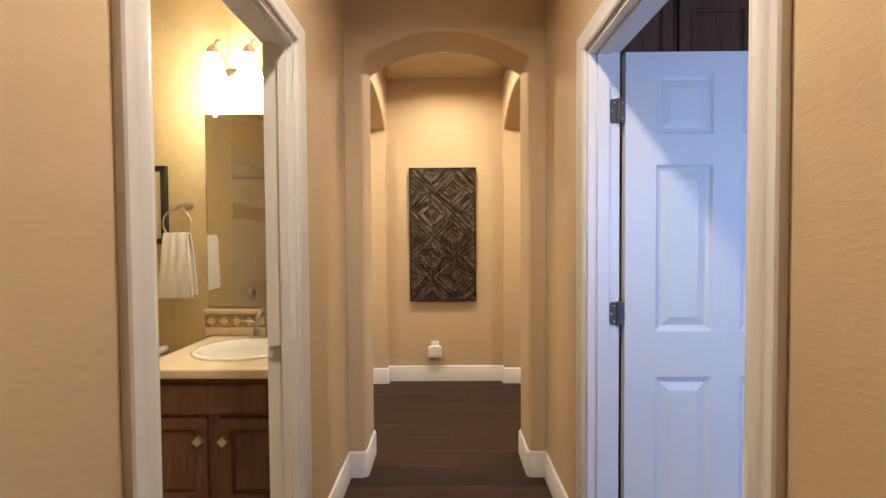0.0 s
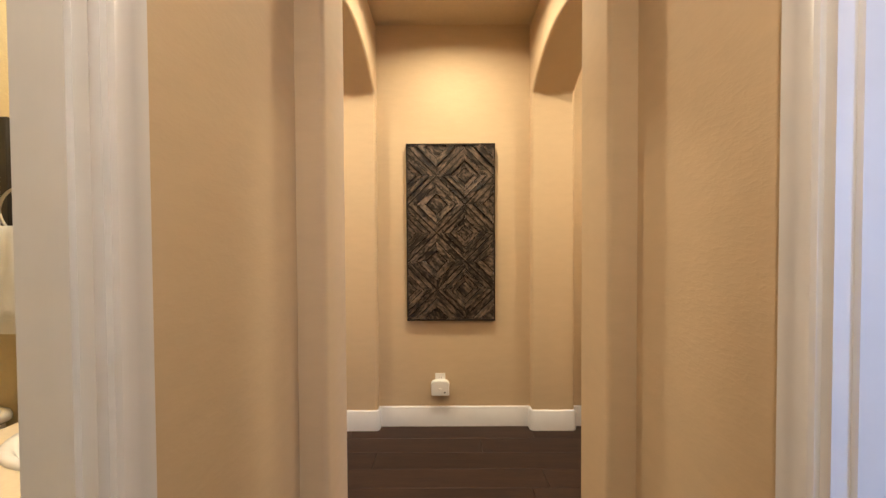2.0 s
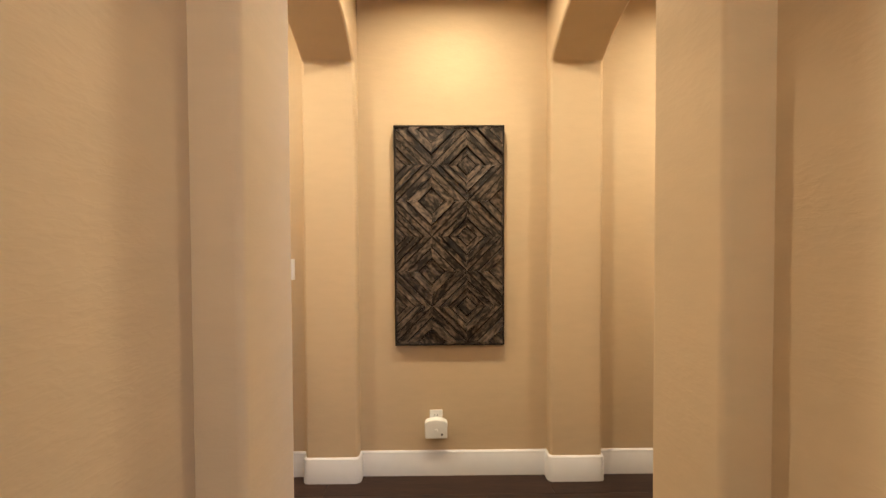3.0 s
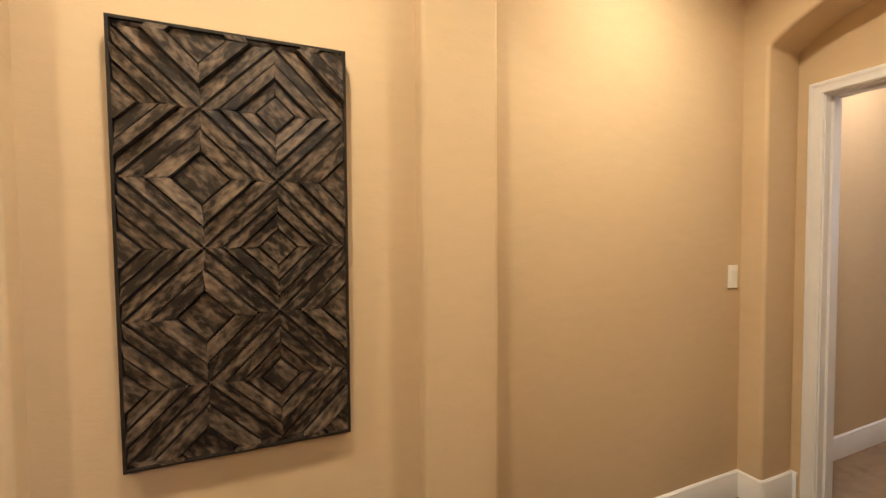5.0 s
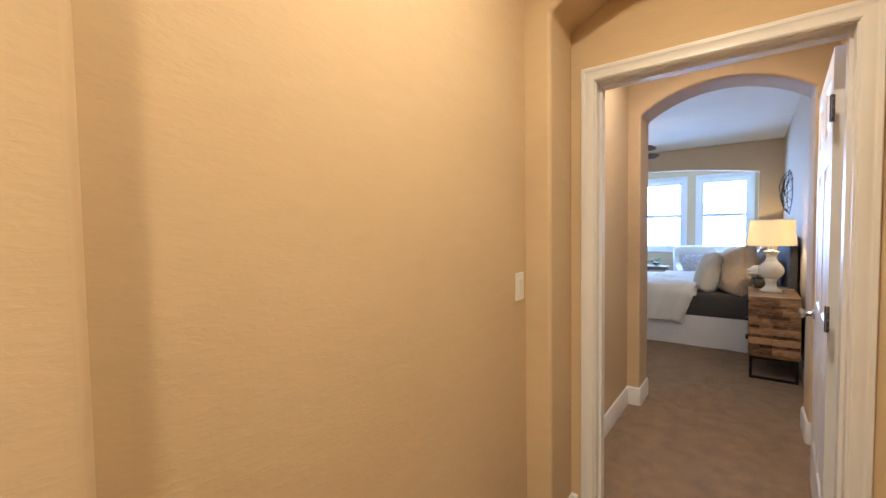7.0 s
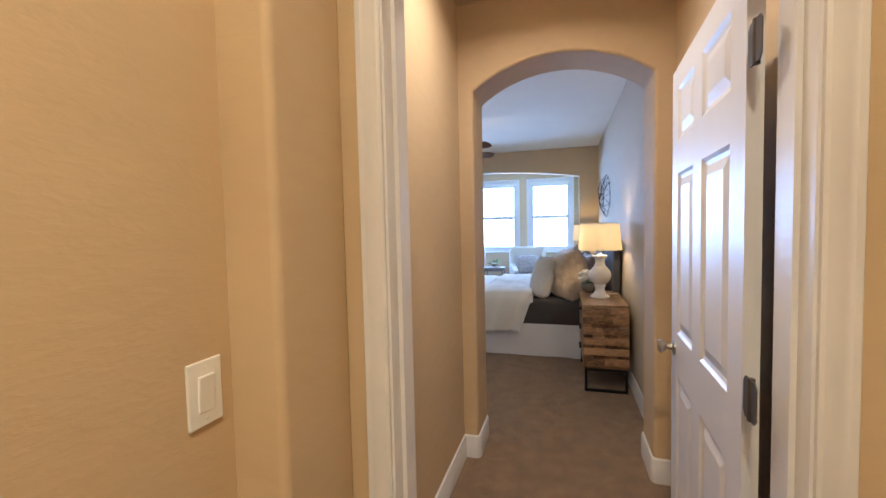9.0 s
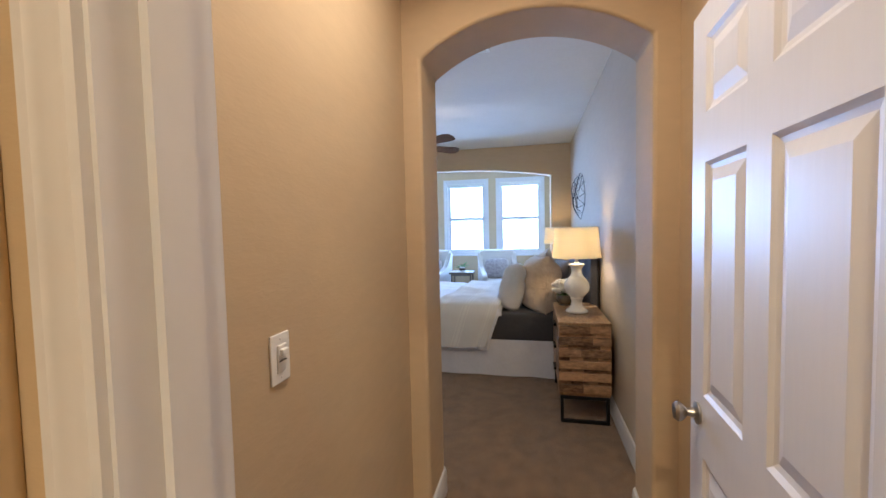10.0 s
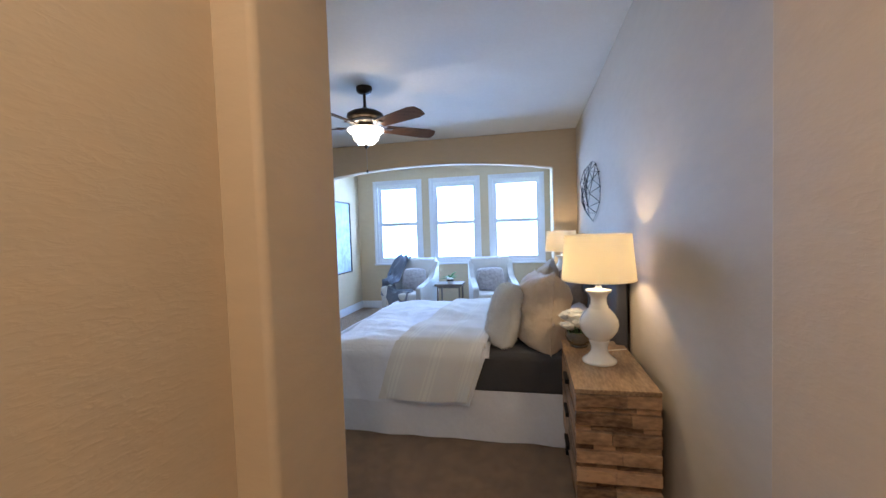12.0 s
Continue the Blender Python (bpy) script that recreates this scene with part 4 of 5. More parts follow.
def table_lamp(x, y, z):
    lamp = thing("table_lamp", pose(x, y, z), "white ceramic urn table lamp with a cream drum shade", "table lamp", "bedside lamps")
    prof = [(0.0, 0), (0.088, 0.0), (0.092, 0.008), (0.088, 0.018), (0.062, 0.034), (0.046, 0.055), (0.043, 0.08), (0.05, 0.1), (0.054, 0.108), (0.052, 0.116), (0.075, 0.135), (0.097, 0.165), (0.103, 0.195), (0.098, 0.222), (0.08, 0.25), (0.058, 0.272), (0.05, 0.28), (0.05, 0.288), (0.043, 0.298), (0.042, 0.33), (0.052, 0.35), (0.068, 0.362), (0.068, 0.37), (0.02, 0.378), (0.016, 0.39)]
    part("base", lathe([(r * 1.0, h * 1.08) for r, h in prof], 40), CERAMIC, lamp, "glazed white ceramic urn base", 50)
    part("neck", lathe([(0.012, 0.415), (0.014, 0.45), (0.01, 0.46), (0.006, 0.5)], 14), STEEL, lamp, "", 40)
    sh = bmesh.new()
    n = 48
    ring = [[sh.verts.new((r * math.cos(2 * math.pi * i / n), r * math.sin(2 * math.pi * i / n), zz)) for i in range(n)] for r, zz in ((0.193, 0.455), (0.172, 0.7))]
    for i in range(n):
        sh.faces.new((ring[0][i], ring[0][(i + 1) % n], ring[1][(i + 1) % n], ring[1][i]))
    bmesh.ops.solidify(sh, geom=sh.faces[:], thickness=0.002)
    part("shade", sh, SHADE, lamp, "cream fabric drum shade", 40)
    for r, zz in ((0.193, 0.455), (0.172, 0.7)):
        part("rim", turned(rod([((r + 0.001) * math.cos(2 * math.pi * i / 40), (r + 0.001) * math.sin(2 * math.pi * i / 40), zz) for i in range(41)], 0.003, 6), Matrix()), SHADE, lamp)
    part("cord", rod([(0.08, -0.01, 0.006), (0.12, -0.04, 0.005), (0.17, -0.03, 0.004), (0.21, -0.1, 0.004), (0.24, -0.19, 0.004)], 0.003, 6), PLASTIC, lamp, "white power cord")
    return lamp


table_lamp(5.70, 2.715, 0.767)
table_lamp(8.57, 2.70, 0.767)

# ---- bedroom: vase, wall art, fan, vent ----
vase = thing("flower_vase", pose(6.0, 2.79, 0.767), "smoky glass bowl with white flowers on the nightstand", "vase")
part("bowl", lathe([(0.0, 0.0), (0.05, 0.0), (0.054, 0.006), (0.05, 0.012), (0.07, 0.03), (0.082, 0.06), (0.078, 0.095), (0.074, 0.095), (0.076, 0.06), (0.05, 0.02), (0.0, 0.016)], 26, False), SMOKEGLASS, vase, "", 50)
rf = random.Random(11)
for k in range(17):
    a, rr = rf.uniform(0, 6.28), rf.uniform(0.0, 0.1)
    cx, cy, cz = rr * math.cos(a), rr * math.sin(a) + 0.02, 0.09 + rf.uniform(0, 0.13) * (1 - rr * 5)
    bm = bmesh.new()
    for ring, (n, rad, tilt) in enumerate(((8, 0.062, 20), (7, 0.05, 45), (5, 0.034, 68))):
        for q in range(n):
            az = 360 / n * q + 20 * ring
            pet = prism([(0.0, -0.005), (rad * 0.6, -0.024), (rad, -0.011), (rad * 1.05, 0.006), (rad * 0.7, 0.024), (0.0, 0.005)], 0, 0.0015, lambda a_, b_, c_: (a_, b_, c_ + a_ * a_ * 4))
            turned(pet, pose(cx, cy, cz, 0, 0, az) @ pose(0, 0, 0, 0, -tilt, 0))
            me = bpy.data.meshes.new("petal_tmp")
            pet.to_mesh(me)
            pet.free()
            bm.from_mesh(me)
            bpy.data.meshes.remove(me)
    part("flower", bm, FLOWER, vase, "white flower head")
    part("stem", rod([(cx * 0.3, cy * 0.3, 0.02), (cx, cy, cz)], 0.002, 6), LEAF, vase)

wire = thing("wire_wall_art", pose(7.45, VS, 1.85), "black wire geometric sculpture on the wall above the bed", "wall art")
rw = random.Random(21)
outer, ring_2, inner = [], [], []
for k in range(12):
    a = 2 * math.pi * k / 12
    outer.append(Vector((0.45 * math.cos(a) * rw.uniform(0.86, 1.05), 0.015, 0.29 * math.sin(a) * rw.uniform(0.86, 1.05))))
for k in range(10):
    a = 2 * math.pi * (k + 0.4) / 10
    ring_2.append(Vector((0.31 * math.cos(a) * rw.uniform(0.85, 1.12), 0.07 + rw.uniform(-0.02, 0.02), 0.2 * math.sin(a) * rw.uniform(0.85, 1.12))))
for k in range(6):
    a = 2 * math.pi * (k + 0.2) / 6
    inner.append(Vector((0.14 * math.cos(a) * rw.uniform(0.8, 1.2), 0.1 + rw.uniform(-0.02, 0.02), 0.09 * math.sin(a) * rw.uniform(0.8, 1.2))))
edges = []
for loop in (outer, ring_2, inner):
    edges += [(loop[k], loop[(k + 1) % len(loop)]) for k in range(len(loop))]
for loop, next_ in ((outer, ring_2), (ring_2, inner)):
    for o in loop:
        near = sorted(next_, key=lambda p: (p - o).length)
        edges += [(o, near[0]), (o, near[1])]
edges += [(inner[0], inner[3]), (inner[1], inner[4]), (inner[2], inner[5])]
for p, q in edges:
    part("wire", rod([p, q], 0.0028, 6), BLACKMETAL, wire)
for k in (0, 5):
    part("stand_off", rod([outer[k], (outer[k].x, 0.0, outer[k].z)], 0.004, 6), BLACKMETAL, wire)

fan = thing("ceiling_fan", pose(6.74, 4.46, BED_CEILING), "dark bronze ceiling fan with wooden blades and lit glass bowl", "ceiling fan")
part("canopy", lathe([(0.068, 0.0), (0.07, -0.02), (0.062, -0.045), (0.03, -0.06), (0.018, -0.062)], 26), BRONZE, fan, "", 50)
part("downrod", rod([(0, 0, -0.05), (0, 0, -0.21)], 0.013, 12), BRONZE, fan, "", 50)
part("motor", lathe([(0.02, -0.175), (0.04, -0.19), (0.05, -0.205), (0.12, -0.215), (0.155, -0.235), (0.16, -0.255), (0.15, -0.275), (0.11, -0.285), (0.09, -0.3), (0.095, -0.315), (0.06, -0.325)], 32), BRONZE, fan, "dark bronze motor housing", 50)
part("band", lathe([(0.1, -0.285), (0.118, -0.292), (0.118, -0.312), (0.1, -0.32)], 32), STEEL, fan, "brass coloured decorative band", 50)
part("light_fitter", lathe([(0.06, -0.32), (0.065, -0.34), (0.085, -0.352), (0.085, -0.362), (0.05, -0.365)], 26), BRONZE, fan, "", 50)
bowl = part("glass_bowl", lathe([(0.155, -0.365), (0.158, -0.375), (0.14, -0.395), (0.125, -0.37), (0.105, -0.455), (0.07, -0.49), (0.02, -0.505)], 32), FANGLASS, fan, "lit frosted glass bowl", 50)
bowl.visible_shadow = False
part("finial", lathe([(0.03, -0.5), (0.02, -0.512), (0.008, -0.53), (0.002, -0.54)], 14), BRONZE, fan, "", 50)
part("pull_chain", rod([(0.0, 0, -0.53), (0.0, 0, -0.72)], 0.0025, 6), STEEL, fan)
part("chain_knob", lathe([(0.002, -0.715), (0.009, -0.725), (0.009, -0.738), (0.002, -0.745)], 10), BRONZE, fan)
for k in range(5):
    az = -48 + 72 * k
    iron = part("blade_iron", turned(prism([(0.09, -0.012), (0.15, -0.018), (0.24, -0.05), (0.25, 0.05), (0.15, 0.018), (0.09, 0.012)], -0.006, 0.0, lambda a, b, c: (a, b, c)), pose(0, 0, -0.345, 0, 0, az)), BRONZE, fan, "bronze blade bracket")
    bl = prism([(0.19, -0.055), (0.60, -0.072), (0.665, -0.055), (0.685, 0.0), (0.67, 0.06), (0.60, 0.075), (0.19, 0.055)], 0.0, 0.008, lambda a, b, c: (a, b, c))
    part("blade", turned(bl, pose(0, 0, -0.35, 0, 0, az) @ pose(0, 0, 0, -18, 0, 0)), WALNUT, fan, "walnut coloured wooden blade")

vent = thing("ceiling_vent", pose(5.1, 3.45, BED_CEILING), "white ceiling air vent with slats", "ceiling vent")
part("frame", sweep([(-0.17, -0.09), (0.17, -0.09), (0.17, 0.09), (-0.17, 0.09)], [(0, 0), (0, -0.012), (0.025, -0.009), (0.025, 0)], lambda a, b, v: (a, b, v), True), PLASTIC, vent)
for k in range(7):
    part("slat", turned(boxes((-0.15, 0.15, -0.009, 0.009, -0.0008, 0.0008)), pose(0, -0.066 + 0.022 * k, -0.007, 35)), PLASTIC, vent)

# ---- window bay: chairs, table, picture ----


def armchair(x, y, rz, label):
    """Ivory armchair with sloping arms, facing -x before it is turned."""
    ch = thing("armchair", pose(x, y, 0, 0, 0, rz), label, "armchair", "chairs in the window bay")
    part("seat_base", rbox(-0.34, 0.3, -0.3, 0.3, 0.17, 0.32, 0.02, 3), CHAIRCLOTH, ch, "", 60)
    part("seat_cushion", rbox(-0.37, 0.22, -0.285, 0.285, 0.32, 0.46, 0.045, 4), CHAIRCLOTH, ch, "", 60)
    back = prism([(0.17, 0.3), (0.3, 0.3), (0.42, 1.0), (0.40, 1.03), (0.33, 1.03), (0.29, 1.0)], -0.35, 0.35, lambda a, b, c: (a, c, b))
    bmesh.ops.bevel(back, geom=back.edges[:], offset=0.025, segments=3, profile=0.5, affect="EDGES")
    part("backrest", back, CHAIRCLOTH, ch, "", 60)
    for s in (-1, 1):
        arm = prism([(-0.38, 0.17), (0.32, 0.17), (0.40, 0.97), (0.30, 0.97), (0.24, 0.82), (0.12, 0.68), (-0.08, 0.61), (-0.36, 0.58), (-0.4, 0.54)], s * 0.295, s * 0.395, lambda a, b, c: (a, c, b))
        bmesh.ops.bevel(arm, geom=arm.edges[:], offset=0.022, segments=3, profile=0.5, affect="EDGES")
        part("arm", arm, CHAIRCLOTH, ch, "", 60)
        for xx in (-0.32, 0.26):
            part("leg", turned(lathe([(0.014, 0.0), (0.022, 0.17)], 10), pose(xx, s * 0.31, 0)), WALNUT, ch, "tapered dark wood leg")
    return ch


armchair(10.35, 5.2, -12, "ivory upholstered armchair with a blanket over its arm")
armchair(10.35, 3.72, 14, "ivory upholstered armchair beside the small table")
for px, py, pr in ((10.41, 5.17, -102), (10.41, 3.76, -76)):
    p = pillow("throw_pillow", 0.52, 0.47, 0.18, pose(px - 0.04, py, 0.455, -14, 0, pr), FURGREY, "grey shaggy throw pillow on an armchair", 0.02, px)
    tagged(p, "", "pillow", "throw pillows on the armchairs")

blanket = thing("knit_blanket", pose(10.35, 5.2, 0, 0, 0, -12), "grey-blue knitted blanket draped over the chair", "blanket")


def blanket_fold(u, v):
    x = 0.38 - 0.72 * u + wob(u * 3, v * 3, 1, 1.5, 0.05)
    y = 0.42 - 0.03 * math.sin(u * 9) - 0.24 * v + 0.02 * wob(u, v, 2, 9, 1)
    z0 = 1.1 - 0.2 * u if u < 0.25 else (1.05 - 1.0 * (u - 0.25) if u < 0.55 else 0.75 - 0.15 * (u - 0.55))
    return (x, y, z0 - 0.05 * v + 0.03 * math.sin(v * 14 + u * 6))


def blanket_hang(u, v):
    x = 0.36 - 0.5 * u
    return (x + 0.03 * math.sin(v * 7), 0.425 + 0.03 * math.sin(u * 17 + v * 3), 1.05 - 0.4 * u ** 0.6 - 0.55 * v)


def blanket_seat(u, v):
    return (-0.12 - 0.3 * u + 0.03 * math.sin(v * 10), 0.38 - 0.5 * v, (0.67 - 0.2 * min(1, v * 3)) - max(0, u - 0.75) * 0.9 + 0.025 * math.sin(v * 16 + u * 5) + 0.015)


for f in (blanket_fold, blanket_hang, blanket_seat):
    part("fold", grid_sheet(26, 20, f, 0.015), GREYBLUE, blanket, smooth=70)

table = thing("side_table", pose(10.3, 4.47, 0), "small grey-brown side table with slim legs", "side table")
part("tabletop", rbox(-0.2, 0.2, -0.24, 0.24, 0.565, 0.605, 0.006), TABLEWOOD, table)
for sx in (-0.17, 0.17):
    for sy in (-0.19, 0.19):
        part("leg", rbox(sx - 0.013, sx + 0.013, sy - 0.013, sy + 0.013, 0.0, 0.566, 0.003, 1), TABLEWOOD, table)
part("apron", boxes((-0.17, 0.17, -0.19, 0.19, 0.53, 0.566)), TABLEWOOD, table)
plant = thing("potted_plant", pose(10.3, 4.47, 0.605), "small green plant in a round patterned pot on the table", "plant")
part("pot", lathe([(0.0, 0), (0.04, 0.0), (0.06, 0.03), (0.06, 0.08), (0.05, 0.1), (0.045, 0.1), (0.045, 0.085), (0.0, 0.085)], 20, False), CERAMIC, plant, "", 50)
part("stripe", lathe([(0.0605, 0.03), (0.062, 0.04), (0.062, 0.055), (0.0605, 0.065)], 20), BRONZE, plant, "dark band round the pot")
rp = random.Random(4)
for k in range(16):
    a = rp.uniform(0, 360)
    ln, up = rp.uniform(0.1, 0.22), rp.uniform(10, 55)
    leaf = prism([(0.0, -0.004), (ln * 0.5, -0.02), (ln, 0.0), (ln * 0.5, 0.02), (0.0, 0.004)], 0, 0.0015, lambda a_, b_, c_, l_=ln: (a_, b_, c_ - a_ * a_ * 1.5))
    part("leaf", turned(leaf, pose(0, 0, 0.085, 0, -up, 0) if k == 0 else pose(0, 0, 0.085, 0, 0, a) @ pose(0, 0, 0, 0, -up, 0)), LEAF, plant)

bp = thing("wall_picture", pose(10.2, 6.48, 1.45), "large framed abstract picture on the bay side wall", "picture")
part("frame", sweep([(-0.42, -0.66), (-0.42, 0.66), (0.42, 0.66), (0.42, -0.66)], [(-0.018, -0.03), (0, -0.03), (0, 0), (-0.018, 0)], lambda a, b, v: (a, v, b), True), BLACKFRAME, bp)
part("canvas", boxes((-0.41, 0.41, -0.015, -0.002, -0.65, 0.65)), mat("blue_grey_canvas", (0.4, 0.46, 0.52), 0.7, vary=0.35, coarse=2.5, fine=9), bp, "pale blue-grey canvas")

# ---- switches, plug, recessed lights ----


def switch(m, label, dimmer=False):
    """A wall plate with a rocker; the wall lies behind at y=0, the plate faces -y."""
    sw = thing("light_switch", m, label, "light switch", "light switches")
    part("plate", rbox(-0.036, 0.036, -0.006, 0.0, -0.059, 0.059, 0.003), PLASTIC, sw)
    part("rocker", turned(rbox(-0.0165, 0.0165, -0.006, 0.0, -0.033, 0.033, 0.002), pose(0, -0.004, 0, 4)), PLASTIC, sw)
    if dimmer:
        part("slider", rbox(-0.012, 0.012, -0.02, -0.006, 0.008, 0.024, 0.003), PLASTIC, sw)
        part("slot", boxes((-0.014, 0.014, -0.0122, -0.004, -0.006, -0.004)), DARKDOT, sw)
    for sz in (-0.046, 0.046):
        part("screw", turned(lathe([(0.003, 0), (0.002, 0.001)], 8), pose(0, -0.006, sz, 90)), PLASTIC, sw)
    return sw


switch(pose(2.175, NORTH, 1.163), "white rocker light switch on the hall wall")
switch(pose(-0.98, NORTH, 1.175), "white light switch beside the closed door", True)
switch(pose(3.038, VN, 1.186), "white dimmer switch on the vestibule wall", True)

plug = thing("plug_in_device", pose(-0.155, NORTH, 0.288), "white plug-in air freshener in a wall outlet", "outlet device")
part("outlet_plate", rbox(-0.036, 0.036, -0.005, 0.0, -0.03, 0.085, 0.003), PLASTIC, plug)
for sx in (-0.008, 0.008):
    part("slot", boxes((sx - 0.0012, sx + 0.0012, -0.0056, -0.004, 0.05, 0.06)), DARKDOT, plug)
dev = prism([(-0.062, -0.06), (0.062, -0.06), (0.064, 0.025), (0.05, 0.04), (0.0, 0.047), (-0.05, 0.04), (-0.064, 0.025)], -0.05, -0.006, lambda a, b, c: (a, c, b))
bmesh.ops.bevel(dev, geom=dev.edges[:], offset=0.006, segments=2, profile=0.5, affect="EDGES")
part("device_body", dev, PLASTIC, plug)
part("button", rbox(-0.009, 0.009, -0.054, -0.048, -0.022, -0.006, 0.002), PLASTIC, plug)
part("sensor", turned(lathe([(0.007, 0), (0.005, 0.003)], 12), pose(0.032, -0.049, -0.036, 90)), DARKDOT, plug)

for cx, cy, cz in CANS:
    rl = thing("recessed_light", pose(cx, cy, cz), "round white recessed ceiling light, switched on", "ceiling light", "recessed lights")
    part("trim_ring", lathe([(0.078, 0.0), (0.098, -0.001), (0.098, -0.004), (0.09, -0.008), (0.08, -0.007), (0.074, -0.001)], 32, False), PLASTIC, rl, "", 50)
    ln = part("lens", lathe([(0.0, -0.004), (0.076, -0.0035), (0.076, -0.0025)], 32, False), CANGLOW, rl, "glowing frosted lens")
    ln.visible_shadow = False

# ---- bathroom ----
van = thing("vanity_cabinet", pose(-1.46, 1.71, 0), "dark cherry bathroom vanity cabinet with two doors", "vanity")
VW, VD, VH = 0.735, 0.61, 0.70
part("body", boxes((0.012, 0.032, 0.056, VD, 0.09, VH), (VW - 0.02, VW, 0.056, VD, 0.09, VH), (0.012, VW, 0.035, 0.055, 0.09, VH), (0.032, VW - 0.02, 0.056, VD, 0.09, 0.11), (0.032, VW - 0.02, VD - 0.01, VD, 0.11, VH)), CABINET, van)
part("toe_kick", boxes((0.04, VW, 0.1, VD, 0.0, 0.091)), CABINET, van)
part("false_front", rbox(0.03, VW - 0.02, 0.018, 0.036, 0.534, 0.668, 0.004), CABINET, van)


def cabinet_door(parent, x0, x1, z0, z1, y=0.017, knob_at=None):
    """A framed cabinet door with a raised panel."""
    d = part("door", sweep([(x0, z0), (x0, z1), (x1, z1), (x1, z0)], [(-0.055, y + 0.006), (-0.05, y), (-0.003, y), (0, y + 0.004), (0, y + 0.02), (-0.055, y + 0.02)], lambda a, b, v: (a, v, b), True), CABINET, parent)
    bm = boxes((x0 + 0.05, x1 - 0.05, y + 0.008, y + 0.02, z0 + 0.05, z1 - 0.05))
    f = [q for q in bm.faces if abs(q.calc_center_median().y - (y + 0.008)) < 1e-5]
    bm.normal_update()
    bmesh.ops.inset_individual(bm, faces=f, thickness=0.012, depth=-0.004)
    bmesh.ops.inset_individual(bm, faces=f, thickness=0.02, depth=0.008)
    part("panel", bm, CABINET, d)
    if knob_at:
        kb = rbox(-0.017, 0.017, -0.032, -0.012, -0.017, 0.017, 0.002)
        part("knob", turned(kb, pose(knob_at[0], y, knob_at[1], 0, 45, 0)), STEEL, d, "square nickel knob")
        part("knob_post", turned(lathe([(0.005, 0), (0.005, 0.014)], 10), pose(knob_at[0], y, knob_at[1], 90)), STEEL, d)
    return d


cabinet_door(van, 0.03, 0.328, 0.12, 0.516, knob_at=(0.301, 0.423))
cabinet_door(van, 0.384, 0.70, 0.12, 0.516, knob_at=(0.412, 0.423))

counter = thing("countertop", pose(-1.46, 1.71, 0), "cream stone bathroom countertop with rounded front edge", "countertop")
n = 40
ct = bmesh.new()
SX, SY, SA, SB = 0.372, 0.30, 0.262, 0.2
outer_ = []
for i in range(n):
    a = 2 * math.pi * i / n
    c, s = math.cos(a), math.sin(a)
    k = min((VW - SX if c > 0 else SX - 0.008) / abs(c) if abs(c) > 1e-6 else 9, (VD - SY if s > 0 else SY) / abs(s) if abs(s) > 1e-6 else 9)
    outer_.append((SX + c * k, SY + s * k))
cor = [(VW, VD), (0.008, VD), (0.008, 0), (VW, 0)]
for q in cor:
    i = min(range(n), key=lambda j: (Vector(outer_[j]) - Vector(q)).length)
    outer_[i] = q
top_o = [ct.verts.new((x, y, 0.75)) for x, y in outer_]
top_i = [ct.verts.new((SX + (SA - 0.01) * math.cos(2 * math.pi * i / n), SY + (SB - 0.01) * math.sin(2 * math.pi * i / n), 0.75)) for i in range(n)]
bot_o = [ct.verts.new((x, y, 0.70)) for x, y in outer_]
bot_i = [ct.verts.new((v.co.x, v.co.y, 0.70)) for v in top_i]
for i in range(n):
    j = (i + 1) % n
    ct.faces.new((top_o[i], top_o[j], top_i[j], top_i[i]))
    ct.faces.new((bot_o[j], bot_o[i], bot_i[i], bot_i[j]))
    ct.faces.new((top_o[j], top_o[i], bot_o[i], bot_o[j]))
    ct.faces.new((top_i[i], top_i[j], bot_i[j], bot_i[i]))
slab = part("slab", ct, COUNTER, counter)
soften(slab, 0.012, 3)
part("front_edge", rbox(0.004, VW, -0.009, 0.016, 0.703, 0.747, 0.008, 3), COUNTER, counter, "rounded front edge", 50)

sink = thing("sink", pose(-1.46 + SX, 1.71 + SY, 0.75), "white oval porcelain drop-in sink", "sink")
sk = bmesh.new()
prof = [(1.0, 0.0), (1.0, 0.008), (0.97, 0.014), (0.9, 0.014), (0.86, 0.008), (0.8, -0.03), (0.66, -0.09), (0.4, -0.13), (0.12, -0.14), (0.1, -0.145)]
rings = [[sk.verts.new((SA * r * math.cos(2 * math.pi * i / 40), SB * r * math.sin(2 * math.pi * i / 40), z)) for i in range(40)] for r, z in prof]
for a, b in zip(rings, rings[1:]):
    for i in range(40):
        sk.faces.new((a[i], a[(i + 1) % 40], b[(i + 1) % 40], b[i]))
part("basin", sk, PORCELAIN, sink, "", 60)
part("drain", turned(lathe([(0.024, 0), (0.02, 0.003), (0.006, 0.004)], 18), pose(0, 0, -0.142)), STEEL, sink, "round metal drain")

